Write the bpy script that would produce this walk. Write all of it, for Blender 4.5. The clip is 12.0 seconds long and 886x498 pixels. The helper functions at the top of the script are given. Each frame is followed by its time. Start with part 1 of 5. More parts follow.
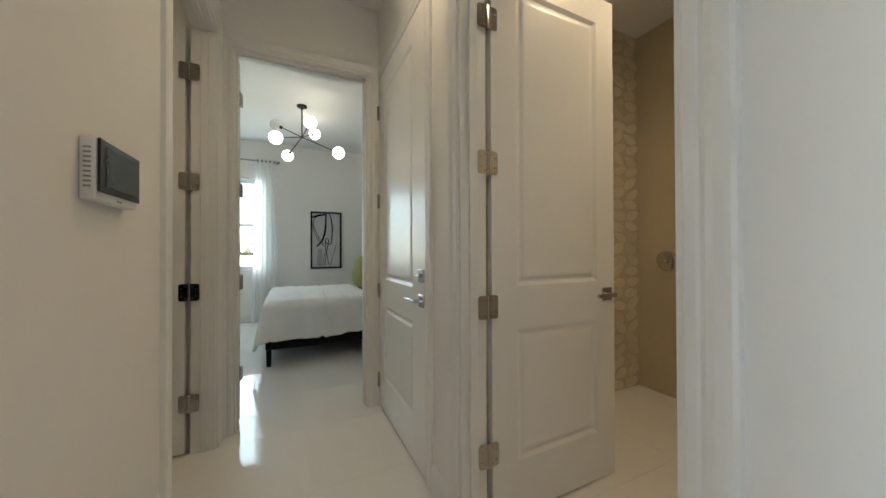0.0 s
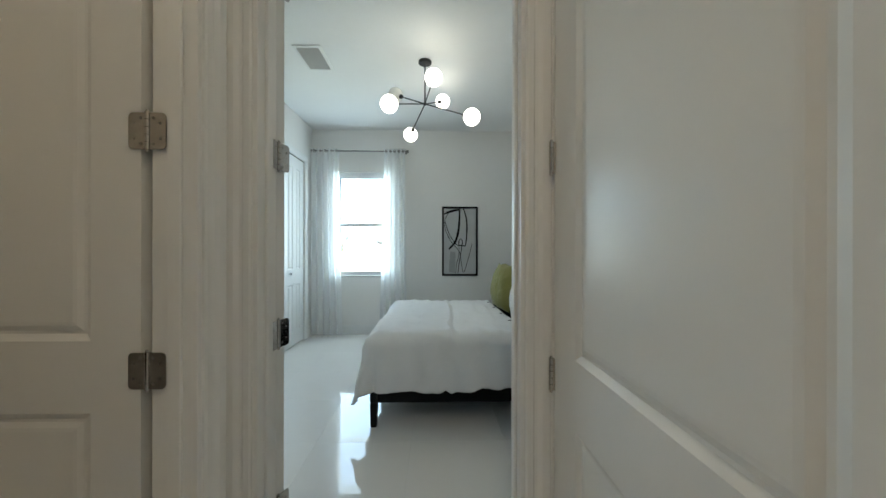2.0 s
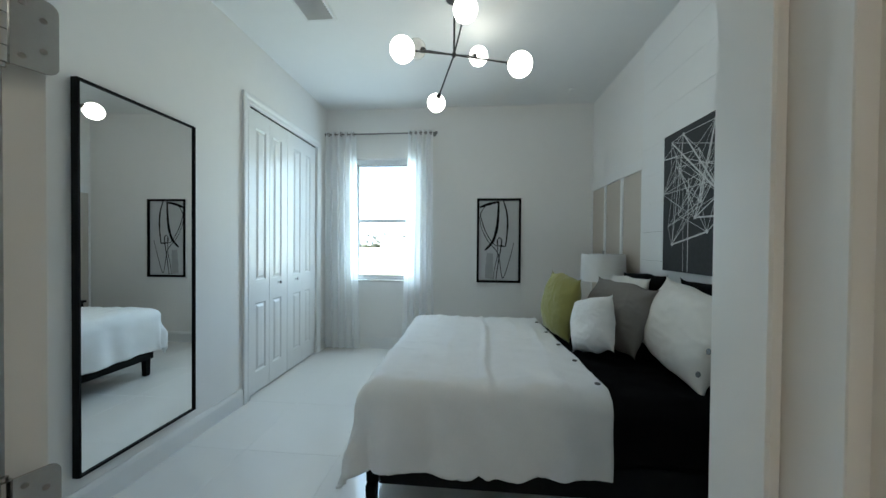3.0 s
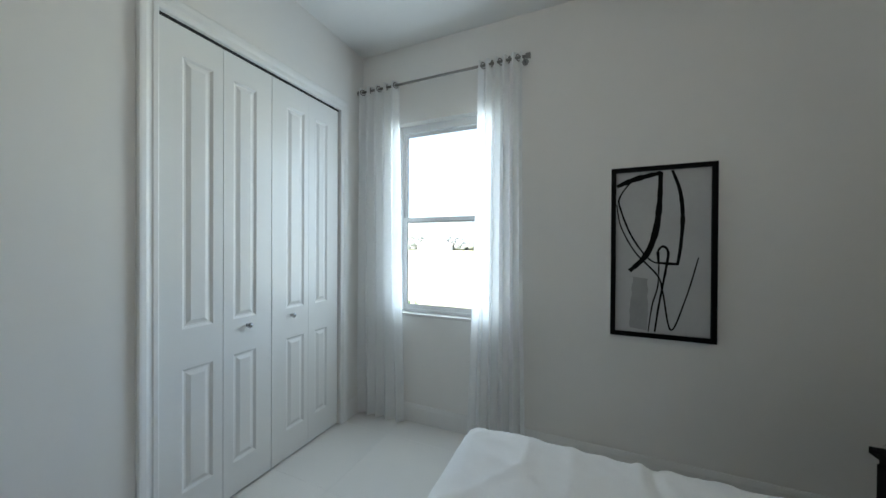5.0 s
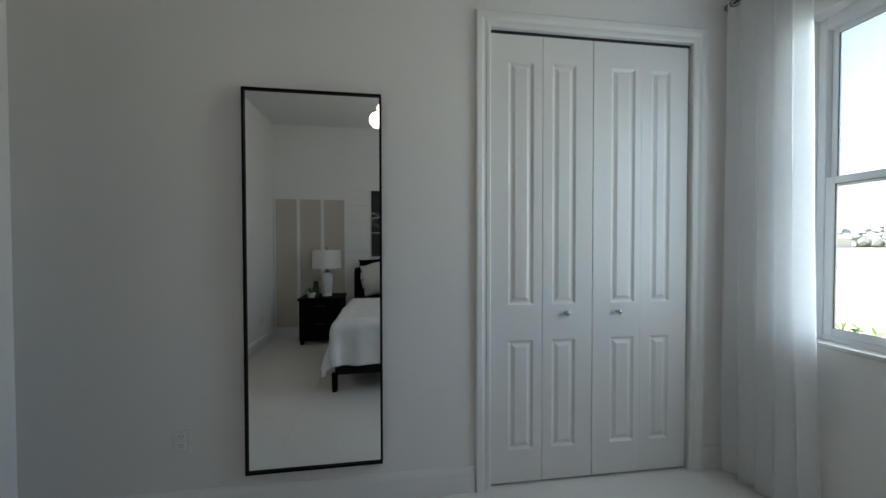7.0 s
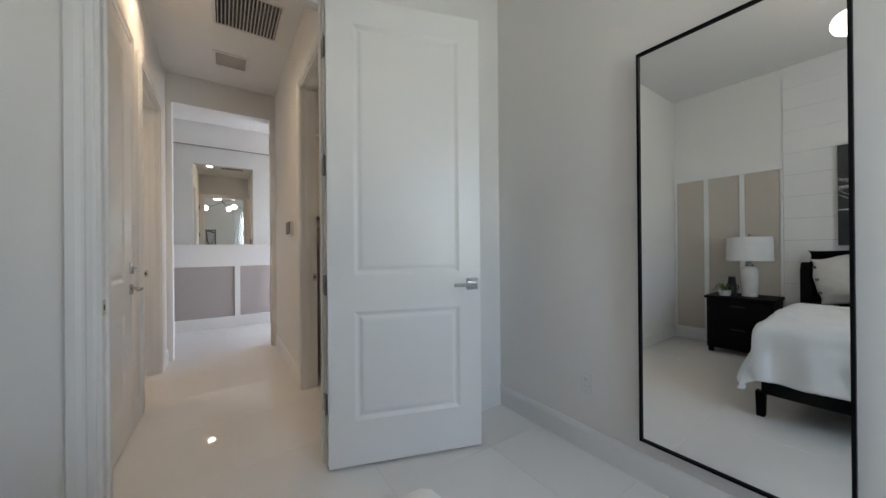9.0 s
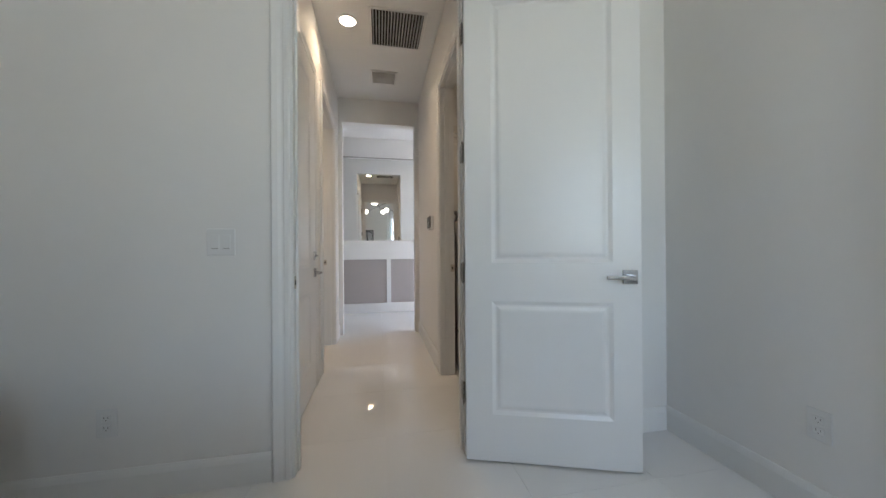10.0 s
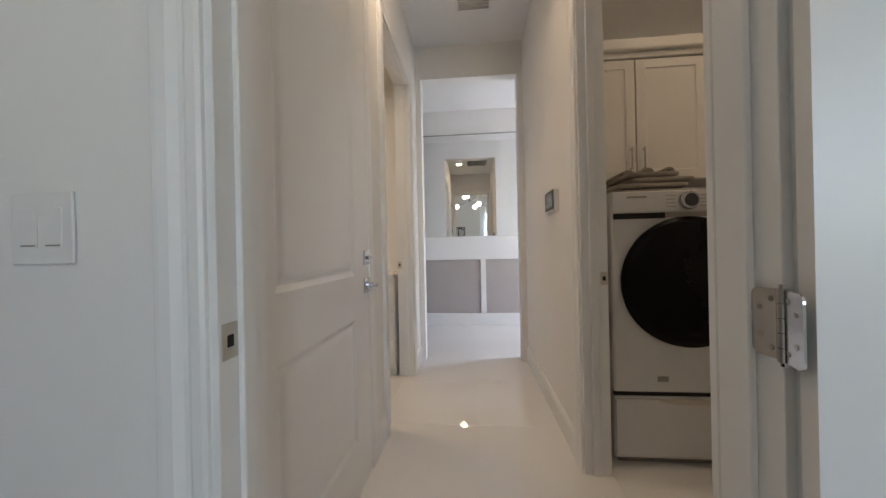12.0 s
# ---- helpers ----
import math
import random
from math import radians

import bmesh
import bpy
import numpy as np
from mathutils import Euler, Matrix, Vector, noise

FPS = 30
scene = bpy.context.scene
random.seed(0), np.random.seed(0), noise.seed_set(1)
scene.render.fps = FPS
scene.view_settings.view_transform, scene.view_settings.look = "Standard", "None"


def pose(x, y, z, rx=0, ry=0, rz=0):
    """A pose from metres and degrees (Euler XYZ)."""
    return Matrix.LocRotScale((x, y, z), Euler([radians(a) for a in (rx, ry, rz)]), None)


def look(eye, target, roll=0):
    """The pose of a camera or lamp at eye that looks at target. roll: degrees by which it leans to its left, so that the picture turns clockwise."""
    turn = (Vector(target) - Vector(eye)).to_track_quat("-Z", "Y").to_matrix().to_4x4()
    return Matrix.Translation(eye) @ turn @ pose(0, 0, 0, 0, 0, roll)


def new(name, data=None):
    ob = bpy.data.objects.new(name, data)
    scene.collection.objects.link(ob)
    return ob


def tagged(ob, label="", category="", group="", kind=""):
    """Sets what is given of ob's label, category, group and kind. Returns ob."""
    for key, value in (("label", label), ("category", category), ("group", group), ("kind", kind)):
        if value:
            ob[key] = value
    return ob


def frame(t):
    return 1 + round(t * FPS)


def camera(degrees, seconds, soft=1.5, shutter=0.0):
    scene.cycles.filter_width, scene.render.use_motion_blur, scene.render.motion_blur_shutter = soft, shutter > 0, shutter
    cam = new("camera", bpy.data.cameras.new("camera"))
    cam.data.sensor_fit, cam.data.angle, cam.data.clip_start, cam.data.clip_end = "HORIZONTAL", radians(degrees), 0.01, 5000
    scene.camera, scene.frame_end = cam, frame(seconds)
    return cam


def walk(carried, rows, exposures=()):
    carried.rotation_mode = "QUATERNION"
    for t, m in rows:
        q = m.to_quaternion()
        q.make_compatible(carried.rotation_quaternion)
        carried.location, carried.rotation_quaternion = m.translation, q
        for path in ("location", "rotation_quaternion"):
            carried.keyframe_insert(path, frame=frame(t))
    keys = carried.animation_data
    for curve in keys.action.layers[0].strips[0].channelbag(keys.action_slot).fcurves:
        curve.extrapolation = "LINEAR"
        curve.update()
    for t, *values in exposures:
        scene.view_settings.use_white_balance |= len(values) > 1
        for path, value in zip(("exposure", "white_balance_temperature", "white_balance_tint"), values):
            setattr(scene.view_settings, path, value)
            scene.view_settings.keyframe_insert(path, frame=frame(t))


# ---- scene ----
cam = camera(107.3, 12.0)
PATH = [
    (0, (0.352, 0.193, 1.143), (1.207, 2.001, 1.157), -0.2),
    (0.5, (0.469, 0.498, 1.247), (1.056, 2.41, 1.259), -0.1),
    (1, (0.544, 0.856, 1.297), (0.884, 2.827, 1.305), -0.1),
    (1.5, (0.58, 1.221, 1.28), (0.756, 3.213, 1.284), 0.1),
    (2, (0.598, 1.596, 1.237), (0.645, 3.596, 1.236), 0.1),
    (2.5, (0.613, 1.996, 1.168), (0.544, 3.995, 1.166), 0.1),
    (3, (0.628, 2.39, 1.288), (0.456, 4.382, 1.264), 0.5),
    (3.2, (0.612, 2.565, 1.335), (0.412, 4.555, 1.315), 0.4),
    (4.8, (0.578, 3.951, 1.371), (-0.105, 5.83, 1.369), 0.4),
    (5, (0.555, 4.09, 1.37), (-0.248, 5.922, 1.359), 0.3),
    (5.5, (0.485, 4.399, 1.383), (-0.699, 6.011, 1.365), 0.2),
    (6, (0.44, 4.506, 1.388), (-1.092, 5.791, 1.363), 0.1),
    (6.5, (0.452, 4.476, 1.35), (-1.377, 5.286, 1.321), -0.1),
    (7, (0.484, 4.449, 1.302), (-1.5, 4.695, 1.269), -0.1),
    (7.2, (0.493, 4.446, 1.284), (-1.507, 4.458, 1.25), -0.1),
    (8.8, (0.477, 4.472, 1.128), (-0.787, 2.923, 1.129), -0.7),
    (9, (0.486, 4.474, 1.119), (-0.631, 2.815, 1.122), -0.5),
    (9.5, (0.48, 4.456, 1.092), (-0.236, 2.589, 1.092), -0.5),
    (10, (0.475, 4.367, 1.059), (0.091, 2.405, 1.063), -0.4),
    (10.5, (0.464, 4.176, 1.05), (0.274, 2.185, 1.053), -0.5),
    (11, (0.461, 3.901, 1.057), (0.4, 1.902, 1.056), -0.3),
    (11.5, (0.458, 3.566, 1.054), (0.513, 1.567, 1.054), -1.1),
    (12, (0.466, 3.218, 1.052), (0.642, 1.226, 1.052), -1.2),
]
EXPOSURES = [(0.0, 3.0, 6450, 3), (0.5, 3.08, 6300, 3), (1.5, 3.04, 6000, 2), (2.5, 2.98, 5800, 0), (3.2, 2.90, 5650, 0), (4.8, 2.62, 6030, 6), (5.5, 2.36, 6080, 7), (7.2, 2.06, 6260, 9), (8.8, 2.92, 6350, 13), (10.5, 3.05, 6170, 11), (12.0, 3.12, 6380, 13)]
walk(cam, [(t, look(eye, target, roll)) for t, eye, target, roll in PATH], EXPOSURES)

# ---- world, sun, large lights ----
world = bpy.data.worlds.new("sky")
scene.world = world
world.use_nodes = True
sky = world.node_tree.nodes.new("ShaderNodeTexSky")
sky.sky_type, sky.sun_disc = "NISHITA", False
sky.air_density, sky.dust_density, sky.ozone_density = 1.0, 2.0, 0.5
sky.sun_elevation, sky.sun_rotation = radians(52), radians(200)
world.node_tree.links.new(sky.outputs[0], world.node_tree.nodes["Background"].inputs[0])
world.node_tree.nodes["Background"].inputs[1].default_value = 0.15


def lamp(name, kind, m, power, color, **more):
    data = bpy.data.lights.new(name, kind)
    data.energy, data.color = power, color
    if kind == "AREA":
        data.shape, data.size, data.size_y = "RECTANGLE", more["size"], more["size_y"]
    elif kind == "SUN":
        data.angle = more["angle"]
    else:
        data.shadow_soft_size = more.get("soft", 0.05)
    if kind == "SPOT":
        data.spot_size, data.spot_blend = radians(more["cone"]), 1.0
    ob = new(name, data)
    ob.matrix_world = m
    return ob


SUN_DIR = Vector((math.sin(radians(200)) * math.cos(radians(52)), math.cos(radians(200)) * math.cos(radians(52)), math.sin(radians(52))))
lamp("sun", "SUN", look(SUN_DIR * 30, (0, 0, 0)), 5.0, (1.0, 0.95, 0.88), angle=radians(0.5))
lamp("foyer_daylight", "AREA", look((-2.31, -0.65, 1.5), (0.0, -0.65, 1.4)), 2.6, (0.95, 0.95, 1.0), size=0.95, size_y=1.75)
WARM = (1.0, 0.72, 0.45)
lamp("window_daylight", "AREA", look((-0.45, 6.352, 1.585), (-0.45, 2.0, 1.45)), 2.2, (0.78, 0.92, 1.0), shape="RECTANGLE", size=0.78, size_y=1.44)

# ---- materials ----
def material(name, color, rough=0.5, metal=0.0, vary=0.06, scale=6.0, bump=0.0, bump_scale=60.0, coat=0.0, spec=0.5, rough_vary=0.08, sheen=0.0, per_piece=0.0):
    m = bpy.data.materials.new(name)
    m.use_nodes = True
    nt = m.node_tree
    b = nt.nodes["Principled BSDF"]
    b.inputs["Roughness"].default_value, b.inputs["Metallic"].default_value = rough, metal
    b.inputs["Coat Weight"].default_value = coat
    b.inputs["Specular IOR Level"].default_value = spec
    b.inputs["Sheen Weight"].default_value = sheen
    tc = nt.nodes.new("ShaderNodeTexCoord")
    n1 = nt.nodes.new("ShaderNodeTexNoise")
    n1.inputs["Scale"].default_value, n1.inputs["Detail"].default_value = scale, 5
    nt.links.new(tc.outputs["Object"], n1.inputs["Vector"])
    n2 = nt.nodes.new("ShaderNodeTexNoise")
    n2.inputs["Scale"].default_value, n2.inputs["Detail"].default_value = scale * 9, 4
    nt.links.new(tc.outputs["Object"], n2.inputs["Vector"])
    add = nt.nodes.new("ShaderNodeMath")
    add.operation = "MULTIPLY_ADD"
    add.inputs[1].default_value = 0.4
    nt.links.new(n2.outputs[0], add.inputs[0])
    nt.links.new(n1.outputs[0], add.inputs[2])
    ramp = nt.nodes.new("ShaderNodeMapRange")
    ramp.inputs["From Min"].default_value, ramp.inputs["From Max"].default_value = 0.35, 1.05
    ramp.inputs["To Min"].default_value, ramp.inputs["To Max"].default_value = 1 - vary, 1 + vary * 0.5
    nt.links.new(add.outputs[0], ramp.inputs[0])
    last = ramp.outputs[0]
    if per_piece:
        info = nt.nodes.new("ShaderNodeObjectInfo")
        r2 = nt.nodes.new("ShaderNodeMapRange")
        r2.inputs["To Min"].default_value, r2.inputs["To Max"].default_value = 1 - per_piece, 1 + per_piece * 0.3
        nt.links.new(info.outputs["Random"], r2.inputs[0])
        mul = nt.nodes.new("ShaderNodeMath")
        mul.operation = "MULTIPLY"
        nt.links.new(last, mul.inputs[0])
        nt.links.new(r2.outputs[0], mul.inputs[1])
        last = mul.outputs[0]
    scale_node = nt.nodes.new("ShaderNodeVectorMath")
    scale_node.operation = "SCALE"
    scale_node.inputs[0].default_value = color
    nt.links.new(last, scale_node.inputs["Scale"])
    nt.links.new(scale_node.outputs[0], b.inputs["Base Color"])
    rr = nt.nodes.new("ShaderNodeMapRange")
    rr.inputs["From Min"].default_value, rr.inputs["From Max"].default_value = 0.3, 0.7
    rr.inputs["To Min"].default_value, rr.inputs["To Max"].default_value = rough * (1 - rough_vary), min(1, rough * (1 + rough_vary))
    nt.links.new(n1.outputs[0], rr.inputs[0])
    nt.links.new(rr.outputs[0], b.inputs["Roughness"])
    if bump:
        n3 = nt.nodes.new("ShaderNodeTexNoise")
        n3.inputs["Scale"].default_value, n3.inputs["Detail"].default_value = bump_scale, 3
        nt.links.new(tc.outputs["Object"], n3.inputs["Vector"])
        bp = nt.nodes.new("ShaderNodeBump")
        bp.inputs["Strength"].default_value, bp.inputs["Distance"].default_value = bump, 0.004
        nt.links.new(n3.outputs[0], bp.inputs["Height"])
        nt.links.new(bp.outputs[0], b.inputs["Normal"])
    return m


def glowing(name, color, strength):
    m = material(name, (0.85, 0.85, 0.85), 0.3)
    b = m.node_tree.nodes["Principled BSDF"]
    b.inputs["Emission Color"].default_value = (*color, 1)
    b.inputs["Emission Strength"].default_value = strength
    return m


def sheer_cloth(name, color, clear):
    m = bpy.data.materials.new(name)
    m.use_nodes = True
    nt = m.node_tree
    nt.nodes.remove(nt.nodes["Principled BSDF"])
    out = nt.nodes["Material Output"]
    tc = nt.nodes.new("ShaderNodeTexCoord")
    weave = nt.nodes.new("ShaderNodeTexNoise")
    weave.inputs["Scale"].default_value = 40
    nt.links.new(tc.outputs["Object"], weave.inputs["Vector"])
    amount = nt.nodes.new("ShaderNodeMapRange")
    amount.inputs["To Min"].default_value, amount.inputs["To Max"].default_value = clear - 0.03, clear + 0.03
    nt.links.new(weave.outputs[0], amount.inputs[0])
    d, tl, tp = nt.nodes.new("ShaderNodeBsdfDiffuse"), nt.nodes.new("ShaderNodeBsdfTranslucent"), nt.nodes.new("ShaderNodeBsdfTransparent")
    d.inputs[0].default_value = tl.inputs[0].default_value = (*color, 1)
    a, c = nt.nodes.new("ShaderNodeMixShader"), nt.nodes.new("ShaderNodeMixShader")
    a.inputs[0].default_value = 0.46
    nt.links.new(d.outputs[0], a.inputs[1])
    nt.links.new(tl.outputs[0], a.inputs[2])
    nt.links.new(amount.outputs[0], c.inputs[0])
    nt.links.new(a.outputs[0], c.inputs[1])
    nt.links.new(tp.outputs[0], c.inputs[2])
    nt.links.new(c.outputs[0], out.inputs[0])
    return m


def clear_glass(name):
    m = bpy.data.materials.new(name)
    m.use_nodes = True
    nt = m.node_tree
    nt.nodes.remove(nt.nodes["Principled BSDF"])
    g, t, mix, f = (nt.nodes.new(k) for k in ("ShaderNodeBsdfGlossy", "ShaderNodeBsdfTransparent", "ShaderNodeMixShader", "ShaderNodeFresnel"))
    g.inputs["Roughness"].default_value = 0.01
    f.inputs[0].default_value = 1.45
    nt.links.new(f.outputs[0], mix.inputs[0])
    nt.links.new(t.outputs[0], mix.inputs[1])
    nt.links.new(g.outputs[0], mix.inputs[2])
    nt.links.new(mix.outputs[0], nt.nodes["Material Output"].inputs[0])
    return m


WALL = material("wall_paint", (0.83, 0.82, 0.80), 0.75, vary=0.03, scale=1.5, bump=0.06, bump_scale=120)
CEIL = material("ceiling_paint", (0.83, 0.83, 0.82), 0.85, vary=0.03, scale=1.5, bump=0.25, bump_scale=45)
TRIM = material("trim_paint", (0.82, 0.82, 0.81), 0.42, vary=0.025, scale=3, rough_vary=0.02)
DOOR = material("door_paint", (0.81, 0.81, 0.80), 0.30, vary=0.02, scale=2.5, bump=0.04, bump_scale=90, rough_vary=0.02)
TILE = material("polished_porcelain", (0.80, 0.79, 0.77), 0.032, vary=0.03, scale=1.2, rough_vary=0.3, per_piece=0.02, spec=0.6)
GROUT = material("grout", (0.78, 0.77, 0.75), 0.8, vary=0.15, scale=30)
CHROME = material("chrome", (0.55, 0.55, 0.56), 0.10, 1.0, vary=0.04, scale=20)
NICKEL = material("satin_nickel", (0.47, 0.455, 0.43), 0.16, 1.0, vary=0.08, scale=30)
ROD_METAL = material("gunmetal_rod", (0.30, 0.29, 0.28), 0.3, 1.0, vary=0.1, scale=20)
PLATE = material("brushed_nickel_plate", (0.62, 0.58, 0.52), 0.5, 0.6, vary=0.12, scale=40)
SCREW = material("screw_metal", (0.35, 0.33, 0.31), 0.4, 1.0)
BLACK = material("black_metal", (0.015, 0.015, 0.015), 0.35, vary=0.2, scale=12)
# near-black colour that paints shade into gaps, holes and recesses
GAP_SHADE = material("painted_gap_shade", (0.02, 0.018, 0.015), 0.9)
MIRROR = material("mirror_silver", (0.90, 0.91, 0.90), 0.006, 1.0, vary=0.01, scale=2, rough_vary=0)
FRAME_BLACK = material("black_frame", (0.004, 0.004, 0.0045), 0.5, spec=0.12, vary=0.2, scale=20)
PLASTIC = material("white_plastic", (0.78, 0.78, 0.77), 0.3, vary=0.02)
LINEN = material("white_linen", (0.80, 0.80, 0.80), 0.9, vary=0.05, scale=10, bump=0.25, bump_scale=350, sheen=0.2)
BLACK_CLOTH = material("black_cotton", (0.004, 0.004, 0.0045), 0.95, vary=0.2, scale=15, bump=0.2, bump_scale=300, spec=0.05)
BED_CLOTH = material("charcoal_upholstery", (0.008, 0.009, 0.010), 0.85, vary=0.25, scale=25, bump=0.3, bump_scale=400, spec=0.25)
GREEN = material("green_velvet", (0.25, 0.235, 0.06), 0.85, vary=0.15, scale=12, bump=0.2, bump_scale=300, sheen=0.3)
TAUPE = material("taupe_cotton", (0.215, 0.20, 0.185), 0.85, vary=0.12, scale=12, bump=0.2, bump_scale=300)
CREAM = material("cream_linen", (0.72, 0.70, 0.66), 0.9, vary=0.05, scale=14, bump=0.3, bump_scale=320)
BUTTON = material("dark_button", (0.10, 0.10, 0.095), 0.4, vary=0.2, scale=40)
OPAL_ON = glowing("lit_opal_glass", (1.0, 0.87, 0.71), 1.1)
OPAL_OFF = material("opal_glass", (0.86, 0.84, 0.80), 0.12, vary=0.02)
DOWNLIGHT = glowing("downlight_lens", (1.0, 0.82, 0.60), 5.0)
PANEL = material("beige_panel_paint", (0.56, 0.505, 0.44), 0.7, vary=0.04, scale=3)
PANEL_GREY = material("greige_panel_paint", (0.44, 0.40, 0.385), 0.7, vary=0.04, scale=3)
SHADE = material("white_lamp_shade", (0.78, 0.78, 0.77), 0.9, vary=0.03, scale=20, bump=0.2, bump_scale=250)
CERAMIC = material("white_ceramic", (0.72, 0.72, 0.70), 0.22, vary=0.12, scale=14)
BLACK_WOOD = material("black_stained_wood", (0.0035, 0.0033, 0.0033), 0.55, vary=0.3, scale=14, bump=0.15, bump_scale=90, spec=0.1)
CANVAS = material("charcoal_canvas", (0.045, 0.047, 0.050), 0.85, vary=0.55, scale=5, bump=0.3, bump_scale=260)
PAINT_WHITE = material("white_paint_line", (0.62, 0.62, 0.61), 0.7, vary=0.2, scale=30)
PAPER = material("pale_grey_print", (0.52, 0.525, 0.53), 0.6, vary=0.10, scale=4)
PAPER_SHADE = material("grey_wash", (0.36, 0.36, 0.365), 0.6, vary=0.15, scale=10)
INK = material("black_ink", (0.010, 0.010, 0.010), 0.7, spec=0.1, vary=0.5, scale=40)
SHEER = sheer_cloth("white_sheer_voile", (0.98, 0.985, 0.99), 0.12)
GLASS = clear_glass("window_glass")
VINYL = material("white_vinyl", (0.78, 0.79, 0.80), 0.35, vary=0.02)
# near-black vent backing, standing in for shade inside the duct
GRILLE_SHADE = material("painted_duct_shade", (0.03, 0.028, 0.026), 0.8)
LEAF = material("leaf", (0.07, 0.12, 0.03), 0.55, vary=0.35, scale=30)
POT = material("white_pot", (0.75, 0.75, 0.73), 0.4, vary=0.04)
SCREEN = material("grey_screen", (0.06, 0.07, 0.075), 0.15, vary=0.08, scale=8)
BLACK_GLASS = material("black_door_glass", (0.004, 0.004, 0.0045), 0.22, vary=0.2, scale=5, spec=0.12)
ENAMEL = material("white_enamel", (0.72, 0.71, 0.69), 0.22, vary=0.02)
CABINET = material("cabinet_paint", (0.76, 0.74, 0.70), 0.4, vary=0.03)
TOWEL = material("grey_towel", (0.34, 0.31, 0.27), 0.95, vary=0.2, scale=30, bump=0.8, bump_scale=200)
BEIGE_TILE = material("beige_wall_tile", (0.58, 0.50, 0.35), 0.3, vary=0.08, scale=2)
PEBBLE = material("flat_pebble", (0.66, 0.59, 0.46), 0.5, vary=0.12, scale=8, per_piece=0.12)
PEBBLE_GROUT = material("pebble_grout", (0.53, 0.465, 0.35), 0.8, vary=0.1, scale=15)
QUARTZ = material("white_quartz", (0.75, 0.74, 0.72), 0.15, vary=0.06, scale=8)
DRY_GRASS = material("dry_field", (0.42, 0.40, 0.24), 0.95, vary=0.5, scale=0.06)
# leaf colour greyed and lightened to paint in distance haze
FAR_LEAF = material("hazed_far_foliage", (0.20, 0.215, 0.20), 0.9, vary=0.4, scale=0.2)
HOUSE_WALL = material("far_stucco", (0.55, 0.52, 0.48), 0.9, vary=0.1, scale=0.4)
HOUSE_ROOF = material("far_roof", (0.24, 0.20, 0.18), 0.9, vary=0.2, scale=0.5)


# ---- mesh helpers ----
def mesh_object(name, bm, mat, smooth=False):
    me = bpy.data.meshes.new(name)
    bm.normal_update()
    bm.to_mesh(me)
    bm.free()
    for m in (mat if isinstance(mat, (list, tuple)) else [mat]):
        me.materials.append(m)
    if smooth:
        me.polygons.foreach_set("use_smooth", [True] * len(me.polygons))
    return new(name, me)


def part(name, bm, mat, parent, label="", smooth=False):
    ob = mesh_object(name, bm, mat, smooth)
    ob.parent = parent
    if label:
        ob["label"] = label
    return ob


def thing(name, label, category, at=(0, 0, 0), turn=0.0, group="", kind=""):
    ob = new(name)
    ob.empty_display_size = 0.1
    ob.matrix_world = pose(*at, 0, 0, turn)
    return tagged(ob, label, category, group, kind)


def add_box(bm, x0, y0, z0, x1, y1, z1, bevel=0.0, seg=2):
    vs = [bm.verts.new(p) for p in ((x0, y0, z0), (x1, y0, z0), (x1, y1, z0), (x0, y1, z0), (x0, y0, z1), (x1, y0, z1), (x1, y1, z1), (x0, y1, z1))]
    fs = [bm.faces.new([vs[i] for i in f]) for f in ((3, 2, 1, 0), (4, 5, 6, 7), (0, 1, 5, 4), (1, 2, 6, 5), (2, 3, 7, 6), (3, 0, 4, 7))]
    if bevel:
        edges = list({e for f in fs for e in f.edges})
        bmesh.ops.bevel(bm, geom=edges, offset=bevel, segments=seg, profile=0.5, affect="EDGES")
    return bm


def box(x0, y0, z0, x1, y1, z1, bevel=0.0, seg=2):
    return add_box(bmesh.new(), min(x0, x1), min(y0, y1), min(z0, z1), max(x0, x1), max(y0, y1), max(z0, z1), bevel, seg)


def add_tube(bm, a, b, r0, r1=None, n=16, caps=True):
    a, b = Vector(a), Vector(b)
    r1 = r0 if r1 is None else r1
    q = (b - a).to_track_quat("Z", "Y").to_matrix()
    rings = []
    for c, r in ((a, r0), (b, r1)):
        rings.append([bm.verts.new(c + q @ Vector((r * math.cos(2 * math.pi * i / n), r * math.sin(2 * math.pi * i / n), 0))) for i in range(n)])
    for i in range(n):
        bm.faces.new((rings[0][i], rings[0][(i + 1) % n], rings[1][(i + 1) % n], rings[1][i]))
    if caps:
        bm.faces.new(rings[0][::-1])
        bm.faces.new(rings[1])
    return bm


def tube(a, b, r0, r1=None, n=16):
    return add_tube(bmesh.new(), a, b, r0, r1, n)


def lathe(profile, n=32, center=(0, 0, 0)):
    bm, rings = bmesh.new(), []
    for r, z in profile:
        rings.append([bm.verts.new((center[0] + r * math.cos(2 * math.pi * i / n), center[1] + r * math.sin(2 * math.pi * i / n), center[2] + z)) for i in range(n)])
    for a, b in zip(rings, rings[1:]):
        for i in range(n):
            bm.faces.new((a[i], a[(i + 1) % n], b[(i + 1) % n], b[i]))
    bm.faces.new(rings[0][::-1])
    bm.faces.new(rings[-1])
    return bm


def ball(c, r, squash=1.0, seg=28):
    bm = bmesh.new()
    bmesh.ops.create_uvsphere(bm, u_segments=seg, v_segments=seg // 2, radius=r, matrix=Matrix.Translation(c) @ Matrix.Diagonal((1, 1, squash, 1)))
    return bm


def moved(bm, m):
    bmesh.ops.transform(bm, matrix=m, verts=bm.verts)
    return bm


